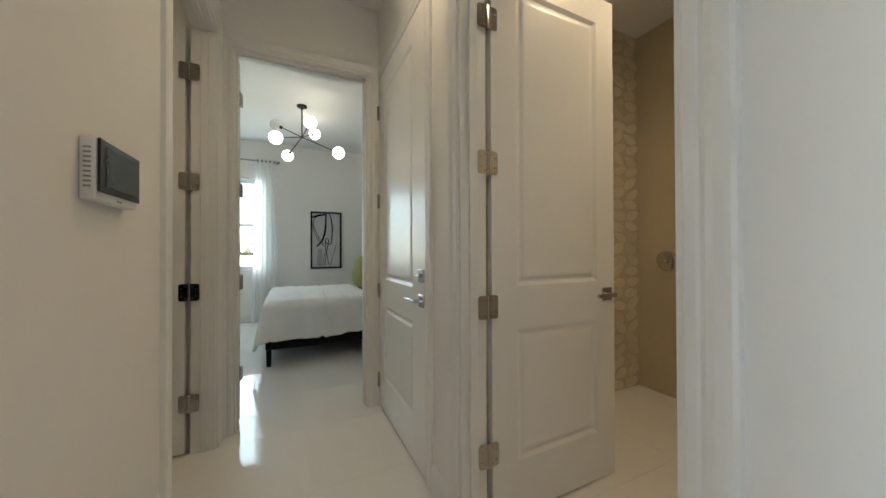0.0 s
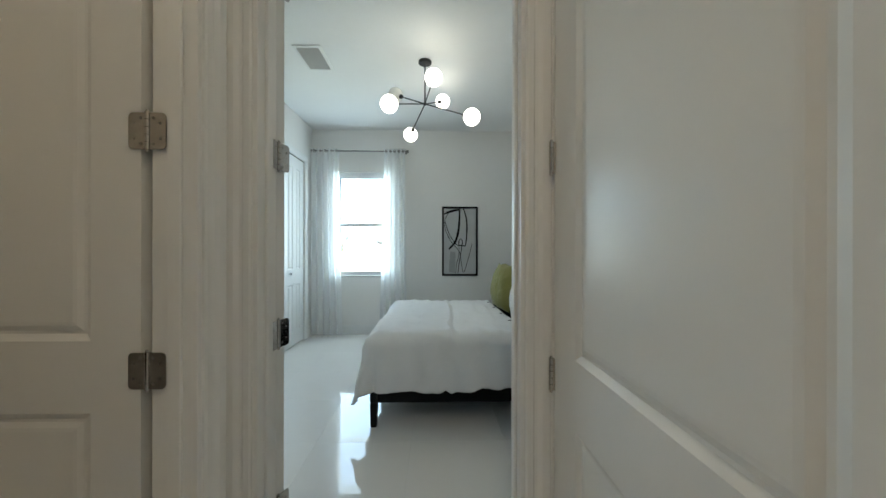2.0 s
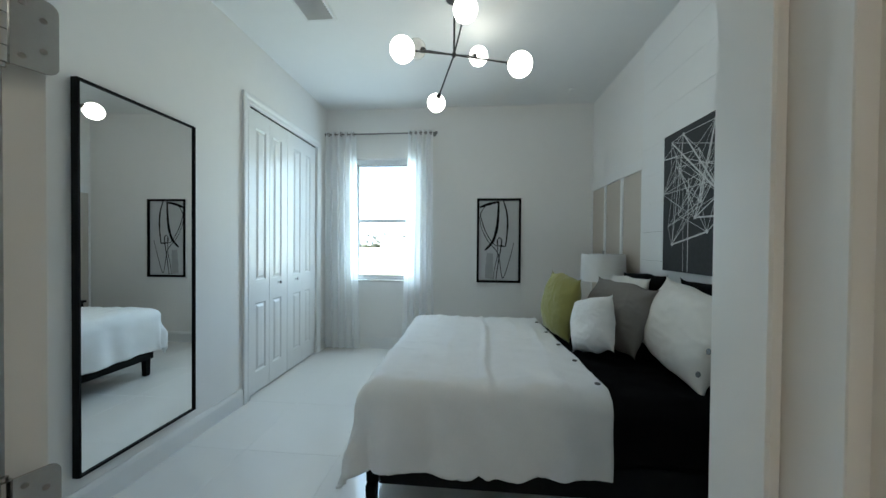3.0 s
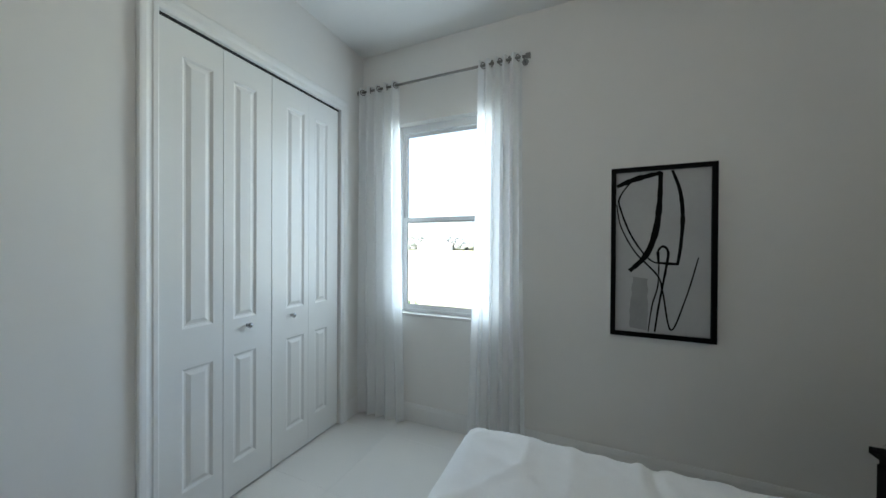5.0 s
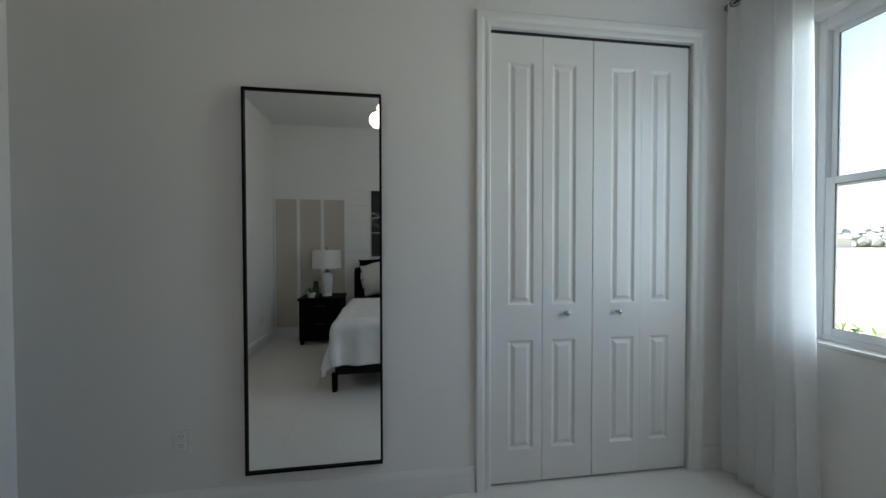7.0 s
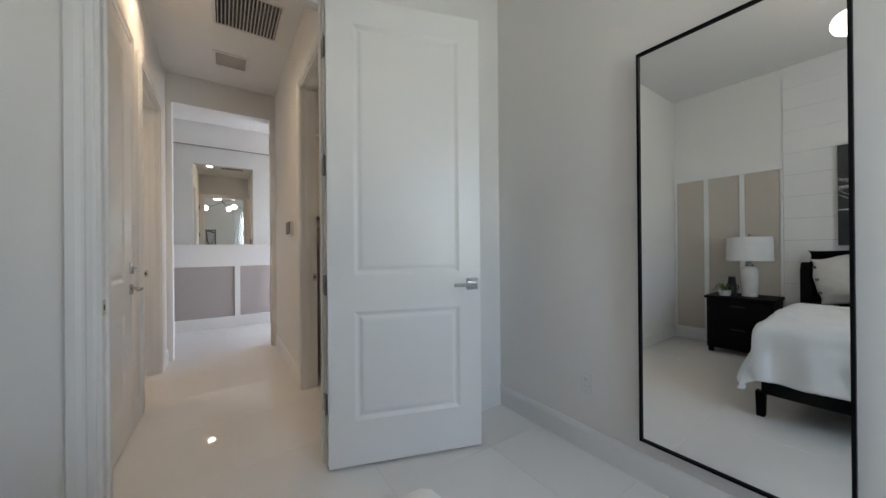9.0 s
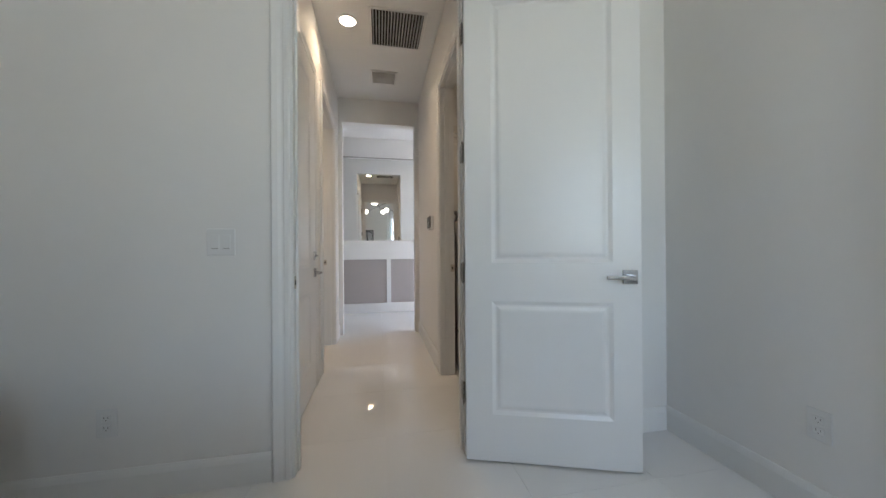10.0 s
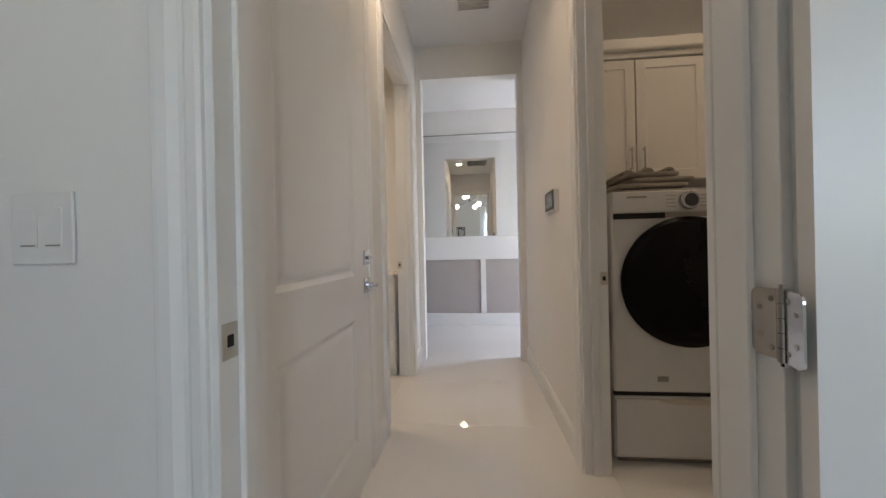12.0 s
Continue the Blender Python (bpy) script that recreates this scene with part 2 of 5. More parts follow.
def wall(name, axis, at0, at1, a0, a1, z0, z1, holes=(), mat=WALL, label="plain white painted wall"):
    """A wall from at0 to at1 across, a0 to a1 along; holes are (from, to, bottom, top)."""
    bm = bmesh.new()

    def block(p, q, lo, hi):
        if q - p < 1e-4 or hi - lo < 1e-4:
            return
        if axis == "x":
            add_box(bm, at0, p, lo, at1, q, hi)
        else:
            add_box(bm, p, at0, lo, q, at1, hi)
    last = a0
    for h0, h1, hz0, hz1 in sorted(holes):
        block(last, h0, z0, z1)
        block(h0, h1, z0, hz0)
        block(h0, h1, hz1, z1)
        last = h1
    block(last, a1, z0, z1)
    return tagged(mesh_object(name, bm, mat), label, "wall", kind="structure")


CASING = ((0.0, 0.0), (0.0, 0.010), (0.006, 0.014), (0.022, 0.014), (0.028, 0.011), (0.036, 0.012), (0.050, 0.019), (0.066, 0.021), (0.074, 0.021), (0.080, 0.016), (0.080, 0.0))


def casing(name, put, a0, a1, top, profile=CASING, label="white moulded door casing", foot=0.0):
    """Moulding round an opening a0..a1, top; put(a, z, d) gives the place d out of the wall."""
    bm, rows = bmesh.new(), []
    for sa, sz, ca, cz in ((-1, 0, a0, foot), (-1, 1, a0, top), (1, 1, a1, top), (1, 0, a1, foot)):
        rows.append([bm.verts.new(put(ca + sa * u, cz + sz * u, d)) for u, d in profile])
    for r, s in zip(rows, rows[1:]):
        for i in range(len(profile)):
            j = (i + 1) % len(profile)
            bm.faces.new((r[i], r[j], s[j], s[i]))
    bm.faces.new(rows[0])
    bm.faces.new(rows[-1][::-1])
    bmesh.ops.recalc_face_normals(bm, faces=bm.faces)
    return tagged(mesh_object(name, bm, TRIM), label, "trim", kind="structure")


def leaf(w, h, t, panels, rings, foot=0.0):
    """A moulded door leaf from (0, 0, foot), w along x, t deep in y, with stepped panels on both faces."""
    bm = bmesh.new()
    xs = sorted({0.0, w, *[v for p in panels for v in (p[0], p[2])]})
    zs = sorted({0.0, h, *[v for p in panels for v in (p[1], p[3])]})
    for side, y in ((-1, 0.0), (1, t)):
        for i in range(len(xs) - 1):
            for j in range(len(zs) - 1):
                cx, cz = (xs[i] + xs[i + 1]) / 2, (zs[j] + zs[j + 1]) / 2
                if any(p[0] < cx < p[2] and p[1] < cz < p[3] for p in panels):
                    continue
                bm.faces.new([bm.verts.new((x, y, foot + z)) for x, z in ((xs[i], zs[j]), (xs[i + 1], zs[j]), (xs[i + 1], zs[j + 1]), (xs[i], zs[j + 1]))])
        for x0, z0, x1, z1 in panels:
            prev = None
            for inset, depth in ((0, 0), *rings):
                yy = y - side * depth
                ring = [bm.verts.new(p) for p in ((x0 + inset, yy, foot + z0 + inset), (x1 - inset, yy, foot + z0 + inset), (x1 - inset, yy, foot + z1 - inset), (x0 + inset, yy, foot + z1 - inset))]
                if prev:
                    for k in range(4):
                        bm.faces.new((prev[k], prev[(k + 1) % 4], ring[(k + 1) % 4], ring[k]))
                prev = ring
            bm.faces.new(prev)
    for q in (((0, 0), (0, h)), ((w, 0), (w, h)), ((0, 0), (w, 0)), ((0, h), (w, h))):
        (xa, za), (xb, zb) = q
        bm.faces.new([bm.verts.new(p) for p in ((xa, 0, foot + za), (xb, 0, foot + zb), (xb, t, foot + zb), (xa, t, foot + za))])
    bmesh.ops.remove_doubles(bm, verts=bm.verts, dist=0.0004)
    bmesh.ops.recalc_face_normals(bm, faces=bm.faces)
    return bm


def baseboard(name, put, spans, h=0.135):
    bm = bmesh.new()
    prof = ((0, 0), (0.014, 0), (0.014, h - 0.03), (0.010, h - 0.012), (0.005, h), (0, h))
    for a, b in spans:
        ra, rb = ([bm.verts.new(put(c, z, d)) for d, z in prof] for c in (a, b))
        for i in range(len(prof)):
            j = (i + 1) % len(prof)
            bm.faces.new((ra[i], ra[j], rb[j], rb[i]))
        bm.faces.new(ra)
        bm.faces.new(rb[::-1])
    bmesh.ops.recalc_face_normals(bm, faces=bm.faces)
    return tagged(mesh_object(name, bm, TRIM), "white painted baseboard along the wall", "baseboard", kind="structure")

# ---- large structure ----
XL, XR, Y0, Y1, TOP = -1.18, 2.04, 2.735, 6.35, 2.96
HL, HR, HE = -0.035, 0.97, 0.15
D0, D1, DH = 0.045, 0.87, 2.43
LA0, LA1 = 1.665, 2.48
RD0, RD1 = 1.685, 2.59
BA0, BA1 = 0.535, 1.335
CL0, CL1, CLH = 4.905, 6.07, 2.42
WX0, WX1, WZ0, WZ1 = -0.855, -0.05, 0.84, 2.355
T = 0.115

wall("wall_west", "x", XL - T, XL, Y0 - T, Y1 + 0.2, 0, TOP, [(CL0, CL1, 0, CLH)])
wall("wall_north", "y", Y1, Y1 + 0.2, XL, XR, 0, TOP, [(WX0, WX1, WZ0, WZ1)], label="white painted wall with the window opening")
wall("wall_east", "x", XR, XR + T, Y0 - T, Y1 + 0.2, 0, TOP, label="white painted wall behind the bed")
wall("wall_south", "y", Y0 - T, Y0, XL, XR, 0, TOP, [(D0, D1, 0, DH)], label="white painted wall with the bedroom doorway")
wall("wall_hall_west", "x", HL - T, HL, HE, Y0 - T, 0, TOP, [(LA0, LA1, 0, DH)], label="white painted hall wall with the laundry doorway")
wall("wall_hall_east", "x", HR, HR + T, HE, Y0 - T, 0, TOP, [(BA0, BA1, 0, DH), (RD0, RD1, 0, DH)], label="white painted hall wall with two doors")
wall("wall_hall_end", "y", HE - 0.12, HE, -2.3, 3.4, 0, TOP, [(HL + 0.055, HR - 0.05, 0, 2.66)], label="white painted wall with a wide plain opening")
wall("wall_foyer_south", "y", -1.42, -1.3, -2.3, 3.4, 0, TOP)
wall("wall_foyer_west", "x", -2.42, -2.3, -1.42, HE, 0, TOP, [(-1.15, -0.15, 0.6, 2.4)], label="white foyer wall with a window opening")
wall("wall_foyer_east", "x", 3.4, 3.52, -1.42, HE, 0, TOP)
wall("wall_laundry_west", "x", -2.0, -1.9, 0.6, Y0 - T, 0, TOP)
wall("wall_laundry_south", "y", 0.6, 0.72, -1.9, HL - T, 0, TOP)
wall("wall_closet_back", "x", XL - 0.85, XL - 0.75, 4.6, Y1 + 0.1, 0, TOP)
wall("wall_closet_end", "y", 4.5, 4.6, XL - 0.85, XL - T, 0, TOP)
wall("wall_closet_side", "y", Y1 + 0.1, Y1 + 0.2, XL - 0.85, XL - T, 0, TOP)
# unseen wall added close behind open door_2 to darken its hinge gap
wall("wall_laundry_gap_blocker", "y", LA1 + 0.045, Y0 - T - 0.001, -1.9, HL - T - 0.001, 0, TOP)
wall("wall_bath_east", "x", 3.05, 3.15, HE, 2.1, 0, TOP, mat=BEIGE_TILE, label="beige tiled shower wall")
wall_pebble = wall("wall_bath_north", "y", 2.0, 2.1, HR + T, 3.05, 0, TOP, mat=PEBBLE_GROUT, label="bathroom wall of flat beige pebbles in grout")
wall("wall_utility_east", "x", 2.0, 2.1, 2.1, Y0 - T, 0, TOP)


def slab(name, x0, y0, x1, y1, z, label, mat=CEIL):
    return tagged(mesh_object(name, box(x0, y0, z, x1, y1, z + 0.12), mat), label, "ceiling", kind="structure")


slab("ceiling_bedroom", XL - 0.85, Y0 - T, XR + T, Y1 + 0.2, TOP, "white textured bedroom ceiling")
slab("ceiling_hall", -2.42, HE, 3.52, Y0 - T, TOP, "white textured hall ceiling")
slab("ceiling_foyer", -2.42, -1.42, 3.52, HE, TOP, "white foyer ceiling")

floor = tagged(mesh_object("floor", box(-2.42, -1.42, -0.12, 3.52, Y1 + 0.2, -0.0025), GROUT), "glossy white porcelain tile floor with thin grey joints", "floor", kind="structure")


def on_x(x, s):
    return lambda a, z, d: (x + s * d, a, z)


def on_y(y, s):
    return lambda a, z, d: (a, y + s * d, z)


def jamb(name, axis, at0, at1, a0, a1, top, stop=None):
    """The lining of a doorway, 2 mm proud of the wall's edge, with its stop."""
    bm, t = bmesh.new(), 0.0205
    for p, q, lo, hi in ((a0, a0 + t, 0, top), (a1 - t, a1, 0, top), (a0 + t, a1 - t, top - t, top)):
        if axis == "y":
            add_box(bm, p, at0, lo, q, at1, hi, 0.001, 1)
        else:
            add_box(bm, at0, p, lo, at1, q, hi, 0.001, 1)
    if stop:
        for p, q, lo, hi in ((a0 + t, a0 + t + 0.011, 0, top - t), (a1 - t - 0.011, a1 - t, 0, top - t), (a0 + t + 0.011, a1 - t - 0.011, top - t - 0.011, top - t)):
            if axis == "y":
                add_box(bm, p, stop[0], lo, q, stop[1], hi, 0.002, 1)
            else:
                add_box(bm, stop[0], p, lo, stop[1], q, hi, 0.002, 1)
    return tagged(mesh_object(name, bm, TRIM), "white painted door jamb", "trim", kind="structure")


jamb("trim_bedroom_jamb", "y", Y0 - T - 0.002, Y0 + 0.002, D0 - 0.018, D1 + 0.018, DH + 0.018, (Y0 - 0.075, Y0 - 0.04))
jamb("trim_laundry_jamb", "x", HL - T - 0.002, HL + 0.002, LA0 - 0.018, LA1 + 0.018, DH + 0.018, (HL - 0.07, HL - 0.035))
jamb("trim_bath_jamb", "x", HR - 0.002, HR + T + 0.002, BA0 - 0.018, BA1 + 0.018, DH + 0.018, (HR + 0.035, HR + 0.07))
jamb("trim_utility_jamb", "x", HR - 0.002, HR + T + 0.002, RD0 - 0.018, RD1 + 0.018, DH + 0.018, (HR + 0.042, HR + 0.075))
casing("trim_bedroom_casing_hall", on_y(Y0 - T, -1), D0 - 0.012, D1 + 0.012, DH + 0.012)
casing("trim_bedroom_casing_room", on_y(Y0, 1), D0 - 0.012, D1 + 0.012, DH + 0.012)
casing("trim_laundry_casing", on_x(HL, 1), LA0 - 0.012, LA1 + 0.012, DH + 0.012)
casing("trim_bath_casing", on_x(HR, -1), BA0 - 0.012, BA1 + 0.012, DH + 0.012)
casing("trim_utility_casing", on_x(HR, -1), RD0 - 0.008, RD1 + 0.008, DH + 0.008, tuple((u * 0.75, d * 0.8) for u, d in CASING))
casing("trim_closet_casing", on_x(XL, 1), CL0, CL1, CLH, label="white moulded closet casing")
baseboard("baseboard_west", on_x(XL, 1), [(Y0, CL0 - 0.085), (CL1 + 0.082, Y1)])
baseboard("baseboard_north", on_y(Y1, -1), [(XL + 0.015, XR - 0.015)])
baseboard("baseboard_south", on_y(Y0, 1), [(XL + 0.015, D0 - 0.095), (D1 + 0.095, XR - 0.015)])
baseboard("baseboard_east", on_x(XR - 0.018, -1), [(Y0, Y1)])
baseboard("baseboard_hall_west", on_x(HL, 1), [(HE, LA0 - 0.095), (LA1 + 0.093, Y0 - T)])
baseboard("baseboard_hall_east", on_x(HR, -1), [(HE, BA0 - 0.095), (BA1 + 0.095, RD0 - 0.07)])


# ---- doors ----
TWO_PANEL = ((0.008, 0.004), (0.018, 0.009), (0.026, 0.009), (0.040, 0.004), (0.05, 0.003))
RAISED = ((0.012, 0.009), (0.020, 0.009), (0.038, 0.001))


def hinge(parent, x, y, z, turn_a=90.0, turn_b=0.0):
    """A butt hinge: knuckle on the pin, one round-cornered plate each way, with screws."""
    bm = bmesh.new()
    for k in range(5):
        add_tube(bm, (x, y, z - 0.05 + 0.02 * k + 0.0006), (x, y, z - 0.05 + 0.02 * (k + 1) - 0.0006), 0.0068, n=12)
    add_tube(bm, (x, y, z - 0.055), (x, y, z + 0.055), 0.004, n=10)
    knuckle = part("hinge", bm, NICKEL, parent, "satin nickel butt hinge", False)
    for turn in (turn_a, turn_b):
        pl, rim = bmesh.new(), []
        for cx, cz, a0 in ((0.036, -0.036, -90), (0.036, 0.036, 0)):
            rim += [(cx + 0.012 * math.cos(radians(a0 + 15 * k)), cz + 0.012 * math.sin(radians(a0 + 15 * k))) for k in range(7)]
        rim = [(0.005, -0.048), *rim, (0.005, 0.048)]
        sides = [[pl.verts.new((px, yy, pz)) for px, pz in rim] for yy in (-0.0014, 0.0014)]
        pl.faces.new(sides[0])
        pl.faces.new(sides[1][::-1])
        for k in range(len(rim)):
            n = (k + 1) % len(rim)
            pl.faces.new((sides[0][n], sides[0][k], sides[1][k], sides[1][n]))
        part("hinge_plate", moved(pl, pose(x, y, z, 0, 0, turn)), NICKEL, knuckle)
        sc = bmesh.new()
        for sx, sz in ((0.016, -0.034), (0.034, -0.020), (0.034, 0.020), (0.016, 0.034)):
            add_tube(sc, (sx, -0.0022, sz), (sx, 0.0022, sz), 0.0036, n=10)
        part("screws", moved(sc, pose(x, y, z, 0, 0, turn)), SCREW, knuckle)
    return knuckle


def lever(parent, x, y, z, out, along):
    """A lever on a square rose; out is the side (+1 or -1 in y) and along the way that it points in x."""
    rose = part("lever_rose", box(x - 0.033, y, z - 0.033, x + 0.033, y + out * 0.009, z + 0.033, 0.002), CHROME, parent, "square chrome rose")
    bm = tube((x, y + out * 0.008, z), (x, y + out * 0.05, z), 0.010)
    add_box(bm, min(x - along * 0.012, x + along * 0.118), min(y + out * 0.044, y + out * 0.056), z - 0.009, max(x - along * 0.012, x + along * 0.118), max(y + out * 0.044, y + out * 0.056), z + 0.009, 0.002)
    part("lever_handle", bm, CHROME, rose, "flat chrome lever")


def deadbolt(parent, x, y, z, out):
    rose = part("deadbolt_rose", box(x - 0.033, y, z - 0.033, x + 0.033, y + out * 0.010, z + 0.033, 0.002), CHROME, parent, "square chrome deadbolt plate")
    bm = tube((x, y + out * 0.009, z), (x, y + out * 0.022, z), 0.009)
    add_box(bm, x - 0.022, min(y + out * 0.02, y + out * 0.03), z - 0.005, x + 0.022, max(y + out * 0.02, y + out * 0.03), z + 0.005, 0.002)
    part("thumb_turn", bm, CHROME, rose)


def two_panel_door(name, label, at, turn, width, height=2.415, thick=0.036, handles=(), bolt=0, flip=False, hinge_y=0.004, hinge_turns=(0.0, 90.0), latch_x=0.062, gap=0.004, knob_z=0.925, rail=(0.80, 0.99), stile=(0.13, 0.125), drop=0.0, hinge_zs=(0.29, 0.915, 1.545, 2.17)):
    """A tall two-panel door; the pin is its origin, the leaf runs along +x and lies between y0 and y0 + thick."""
    d = thing(name, label, "door", at, turn, kind="structure")
    y0 = 0.0 if flip else -thick
    panels = [(stile[0], 0.23, width - stile[1], rail[0] - 0.01), (stile[0], rail[1] - 0.01, width - stile[1], height - 0.14)]
    part("leaf", moved(leaf(width, height - 0.006, thick, panels, TWO_PANEL, 0.006), pose(gap, y0, 0.006)), DOOR, d)
    width += gap
    for z in hinge_zs:
        hinge(d, 0.0, hinge_y, z - drop * (2.17 - z) / 1.255, *hinge_turns)
    for out in handles:
        lever(d, width - latch_x, y0 + thick if out > 0 else y0, knob_z, out, -1)
    if bolt:
        deadbolt(d, width - latch_x, y0 + thick if bolt > 0 else y0, knob_z + 0.127, bolt)
    part("latch_plate", box(width - 0.0005, y0 + thick / 2 - 0.012, knob_z - 0.03, width + 0.0012, y0 + thick / 2 + 0.012, knob_z + 0.03, 0.0005, 1), NICKEL, d)
    return d


two_panel_door("door_1", "white two-panel bedroom door standing wide open", (0.054, Y0 + 0.012, 0), 161, 0.822, gap=0.014, latch_x=0.052, drop=-0.025, handles=(1, -1), hinge_turns=(109.0, -90.0))
two_panel_door("door_2", "white two-panel laundry door standing open", (HL - T - 0.008, LA1 - 0.006, 0), 179.5, 0.779, gap=0.020, handles=(1,), hinge_turns=(-179.5, 0.5))
two_panel_door("door_3", "white two-panel bathroom door standing open", (HR + T + 0.008, BA1 - 0.006, 0), 0.6, 0.755, gap=0.020, handles=(-1,), flip=True, hinge_y=-0.004, hinge_turns=(179.4, 0.0), hinge_zs=(0.305, 0.912, 1.508, 2.11))
two_panel_door("door_4", "closed white two-panel door with lever and deadbolt", (HR + 0.028, RD1 - 0.006, 0), -90, 0.893, handles=(-1,), bolt=-1, latch_x=0.045, knob_z=0.892, rail=(0.76, 0.945), stile=(0.145, 0.185), drop=0.06, hinge_y=-0.046, hinge_turns=(90.0, 60.0))
for nm, (x0, y0, x1, y1), z in (("strike_plate", (D1 - 0.0040, Y0 - 0.040, D1 - 0.0005, Y0 - 0.0045), 0.908), ("strike_plate", (HL - T + 0.0, LA0 - 0.002, HL - T + 0.032, LA0 + 0.003), 0.902), ("strike_plate", (HR + T - 0.034, BA0 - 0.002, HR + T + 0.002, BA0 + 0.003), 0.925)):
    s = thing(nm, "nickel strike plate let into the white door jamb", "strike plate")
    part("plate", box(x0, y0, z - 0.03, x1, y1, z + 0.03, 0.0008, 1), PLATE, s)
    # no hole is cut: a dark block paints the shade inside it
    part("latch_hole_shade", box(x0 - 0.0008 if x1 - x0 < 0.01 else (x0 + x1) / 2 - 0.007, (y0 + y1) / 2 - 0.007 if x1 - x0 < 0.01 else y0 + 0.0028, z - 0.010, x0 + 0.0015 if x1 - x0 < 0.01 else (x0 + x1) / 2 + 0.007, (y0 + y1) / 2 + 0.007 if x1 - x0 < 0.01 else y1 + 0.0008, z + 0.010), GAP_SHADE, s)


# bifold closet doors: four leaves, two knobs, a dark top track
def bifold():
    d = thing("closet_door", "white four-panel bifold closet doors, closed", "closet door", kind="structure")
    w = (CL1 - CL0 - 0.016) / 4
    for i in range(4):
        y = CL0 + 0.006 + i * w + (0.002 if i == 2 else 0.0)
        lo, hi = ((0.095, 0.052), (0.053, 0.100), (0.105, 0.040), (0.060, 0.112))[i]
        pl = [(lo, 0.175, w - hi, 0.765), (lo, 0.957, w - hi, CLH - 0.172)]
        bm = moved(leaf(w - 0.003, CLH - 0.034, 0.032, pl, RAISED, 0.016), pose(XL - 0.012, y, 0, 0, 0, 90))
        lf = part("bifold_leaf", bm, DOOR, d)
        if i in (1, 2):
            ky = y + (w * 0.46 if i == 1 else w * 0.5)
            kb = lathe(((0.010, 0), (0.008, 0.006), (0.007, 0.014), (0.014, 0.020), (0.016, 0.026), (0.012, 0.031), (0.004, 0.033)), 20)
            part("knob", moved(kb, Matrix.Translation((XL - 0.012, ky, 0.925)) @ pose(0, 0, 0, 0, 90, 0)), CHROME, lf, "small round chrome knob", True)
    part("top_track", box(XL - 0.045, CL0 + 0.003, CLH - 0.016, XL - 0.013, CL1 - 0.003, CLH - 0.001), BLACK, d, "dark metal top track")
    # dark strip filling the side gap, painted as its shade
    part("side_gap_shade", box(XL - 0.06, CL1 - 0.004, 0.0, XL - 0.03, CL1 - 0.0005, CLH - 0.017), GAP_SHADE, d)


bifold()

# ---- window ----
def window():
    w = thing("window_1", "white vinyl single-hung window with a lower sash", "window", kind="structure")
    y0, y1, f = Y1 + 0.075, Y1 + 0.135, 0.030
    mid, head = 1.585, 0.058
    fr = bmesh.new()
    for p in ((WX0, WZ0, WX0 + f, WZ1), (WX1 - f, WZ0, WX1, WZ1), (WX0 + f, WZ0, WX1 - f, WZ0 + f), (WX0 + f, WZ1 - head, WX1 - f, WZ1)):
        add_box(fr, p[0], y0, p[1], p[2], y1, p[3], 0.003, 1)
    part("window_frame", fr, VINYL, w)
    for nm, lo, hi, yy in (("upper_sash", mid - 0.02, WZ1 - head, y0 + 0.032), ("lower_sash", WZ0 + f, mid + 0.025, y0 + 0.004)):
        s, g = bmesh.new(), (0.034 if nm == "lower_sash" else 0.022)
        for p in ((WX0 + f, lo, WX0 + f + g, hi), (WX1 - f - g, lo, WX1 - f, hi), (WX0 + f + g, lo, WX1 - f - g, lo + g), (WX0 + f + g, hi - g, WX1 - f - g, hi)):
            add_box(s, p[0], yy, p[1], p[2], yy + 0.024, p[3], 0.003, 1)
        sash = part(nm, s, VINYL, w)
        pane = part("pane", box(WX0 + f + g, yy + 0.009, lo + g, WX1 - f - g, yy + 0.013, hi - g), GLASS, sash)
        pane.visible_shadow = False
        gs = bmesh.new()
        for p in ((WX0 + f + g, lo + g, WX0 + f + g + 0.002, hi - g), (WX0 + f + g, hi - g - 0.002, WX1 - f - g, hi - g), (WX0 + f + g, lo + g, WX1 - f - g, lo + g + 0.002)):
            add_box(gs, p[0], yy + 0.003, p[1], p[2], yy + 0.0085, p[3])
        part("gasket", gs, BLACK, sash, "thin black glazing gasket")
    part("window_sill", box(WX0 - 0.004, Y1 - 0.012, WZ0 - 0.012, WX1 + 0.004, y0, WZ0 + 0.008, 0.003), QUARTZ, w, "white stone sill")


window()


# ---- bedroom: bed ----
BX0, BX1, BY0, BY1 = 0.075, 1.95, 3.79, 5.40


def soft_block(x0, y0, z0, x1, y1, z1, r=0.05, puff=0.0, n=14):
    """A rounded block with softly swollen faces."""
    bm = bmesh.new()
    bmesh.ops.create_cube(bm, size=2)
    bmesh.ops.subdivide_edges(bm, edges=bm.edges, cuts=n, use_grid_fill=True)
    c = Vector(((x0 + x1) / 2, (y0 + y1) / 2, (z0 + z1) / 2))
    h = Vector(((x1 - x0) / 2, (y1 - y0) / 2, (z1 - z0) / 2))
    for v in bm.verts:
        p = Vector([v.co[i] * h[i] for i in range(3)])
        core = Vector([max(-(h[i] - r), min(h[i] - r, p[i])) for i in range(3)])
        d = p - core
        p = core + (d.normalized() * r if d.length > 1e-6 else d)
        u, w = v.co.x, v.co.y
        p.z += math.copysign(puff, v.co.z) * (1 - u * u) * (1 - w * w) * abs(v.co.z)
        v.co = c + p
    return bm


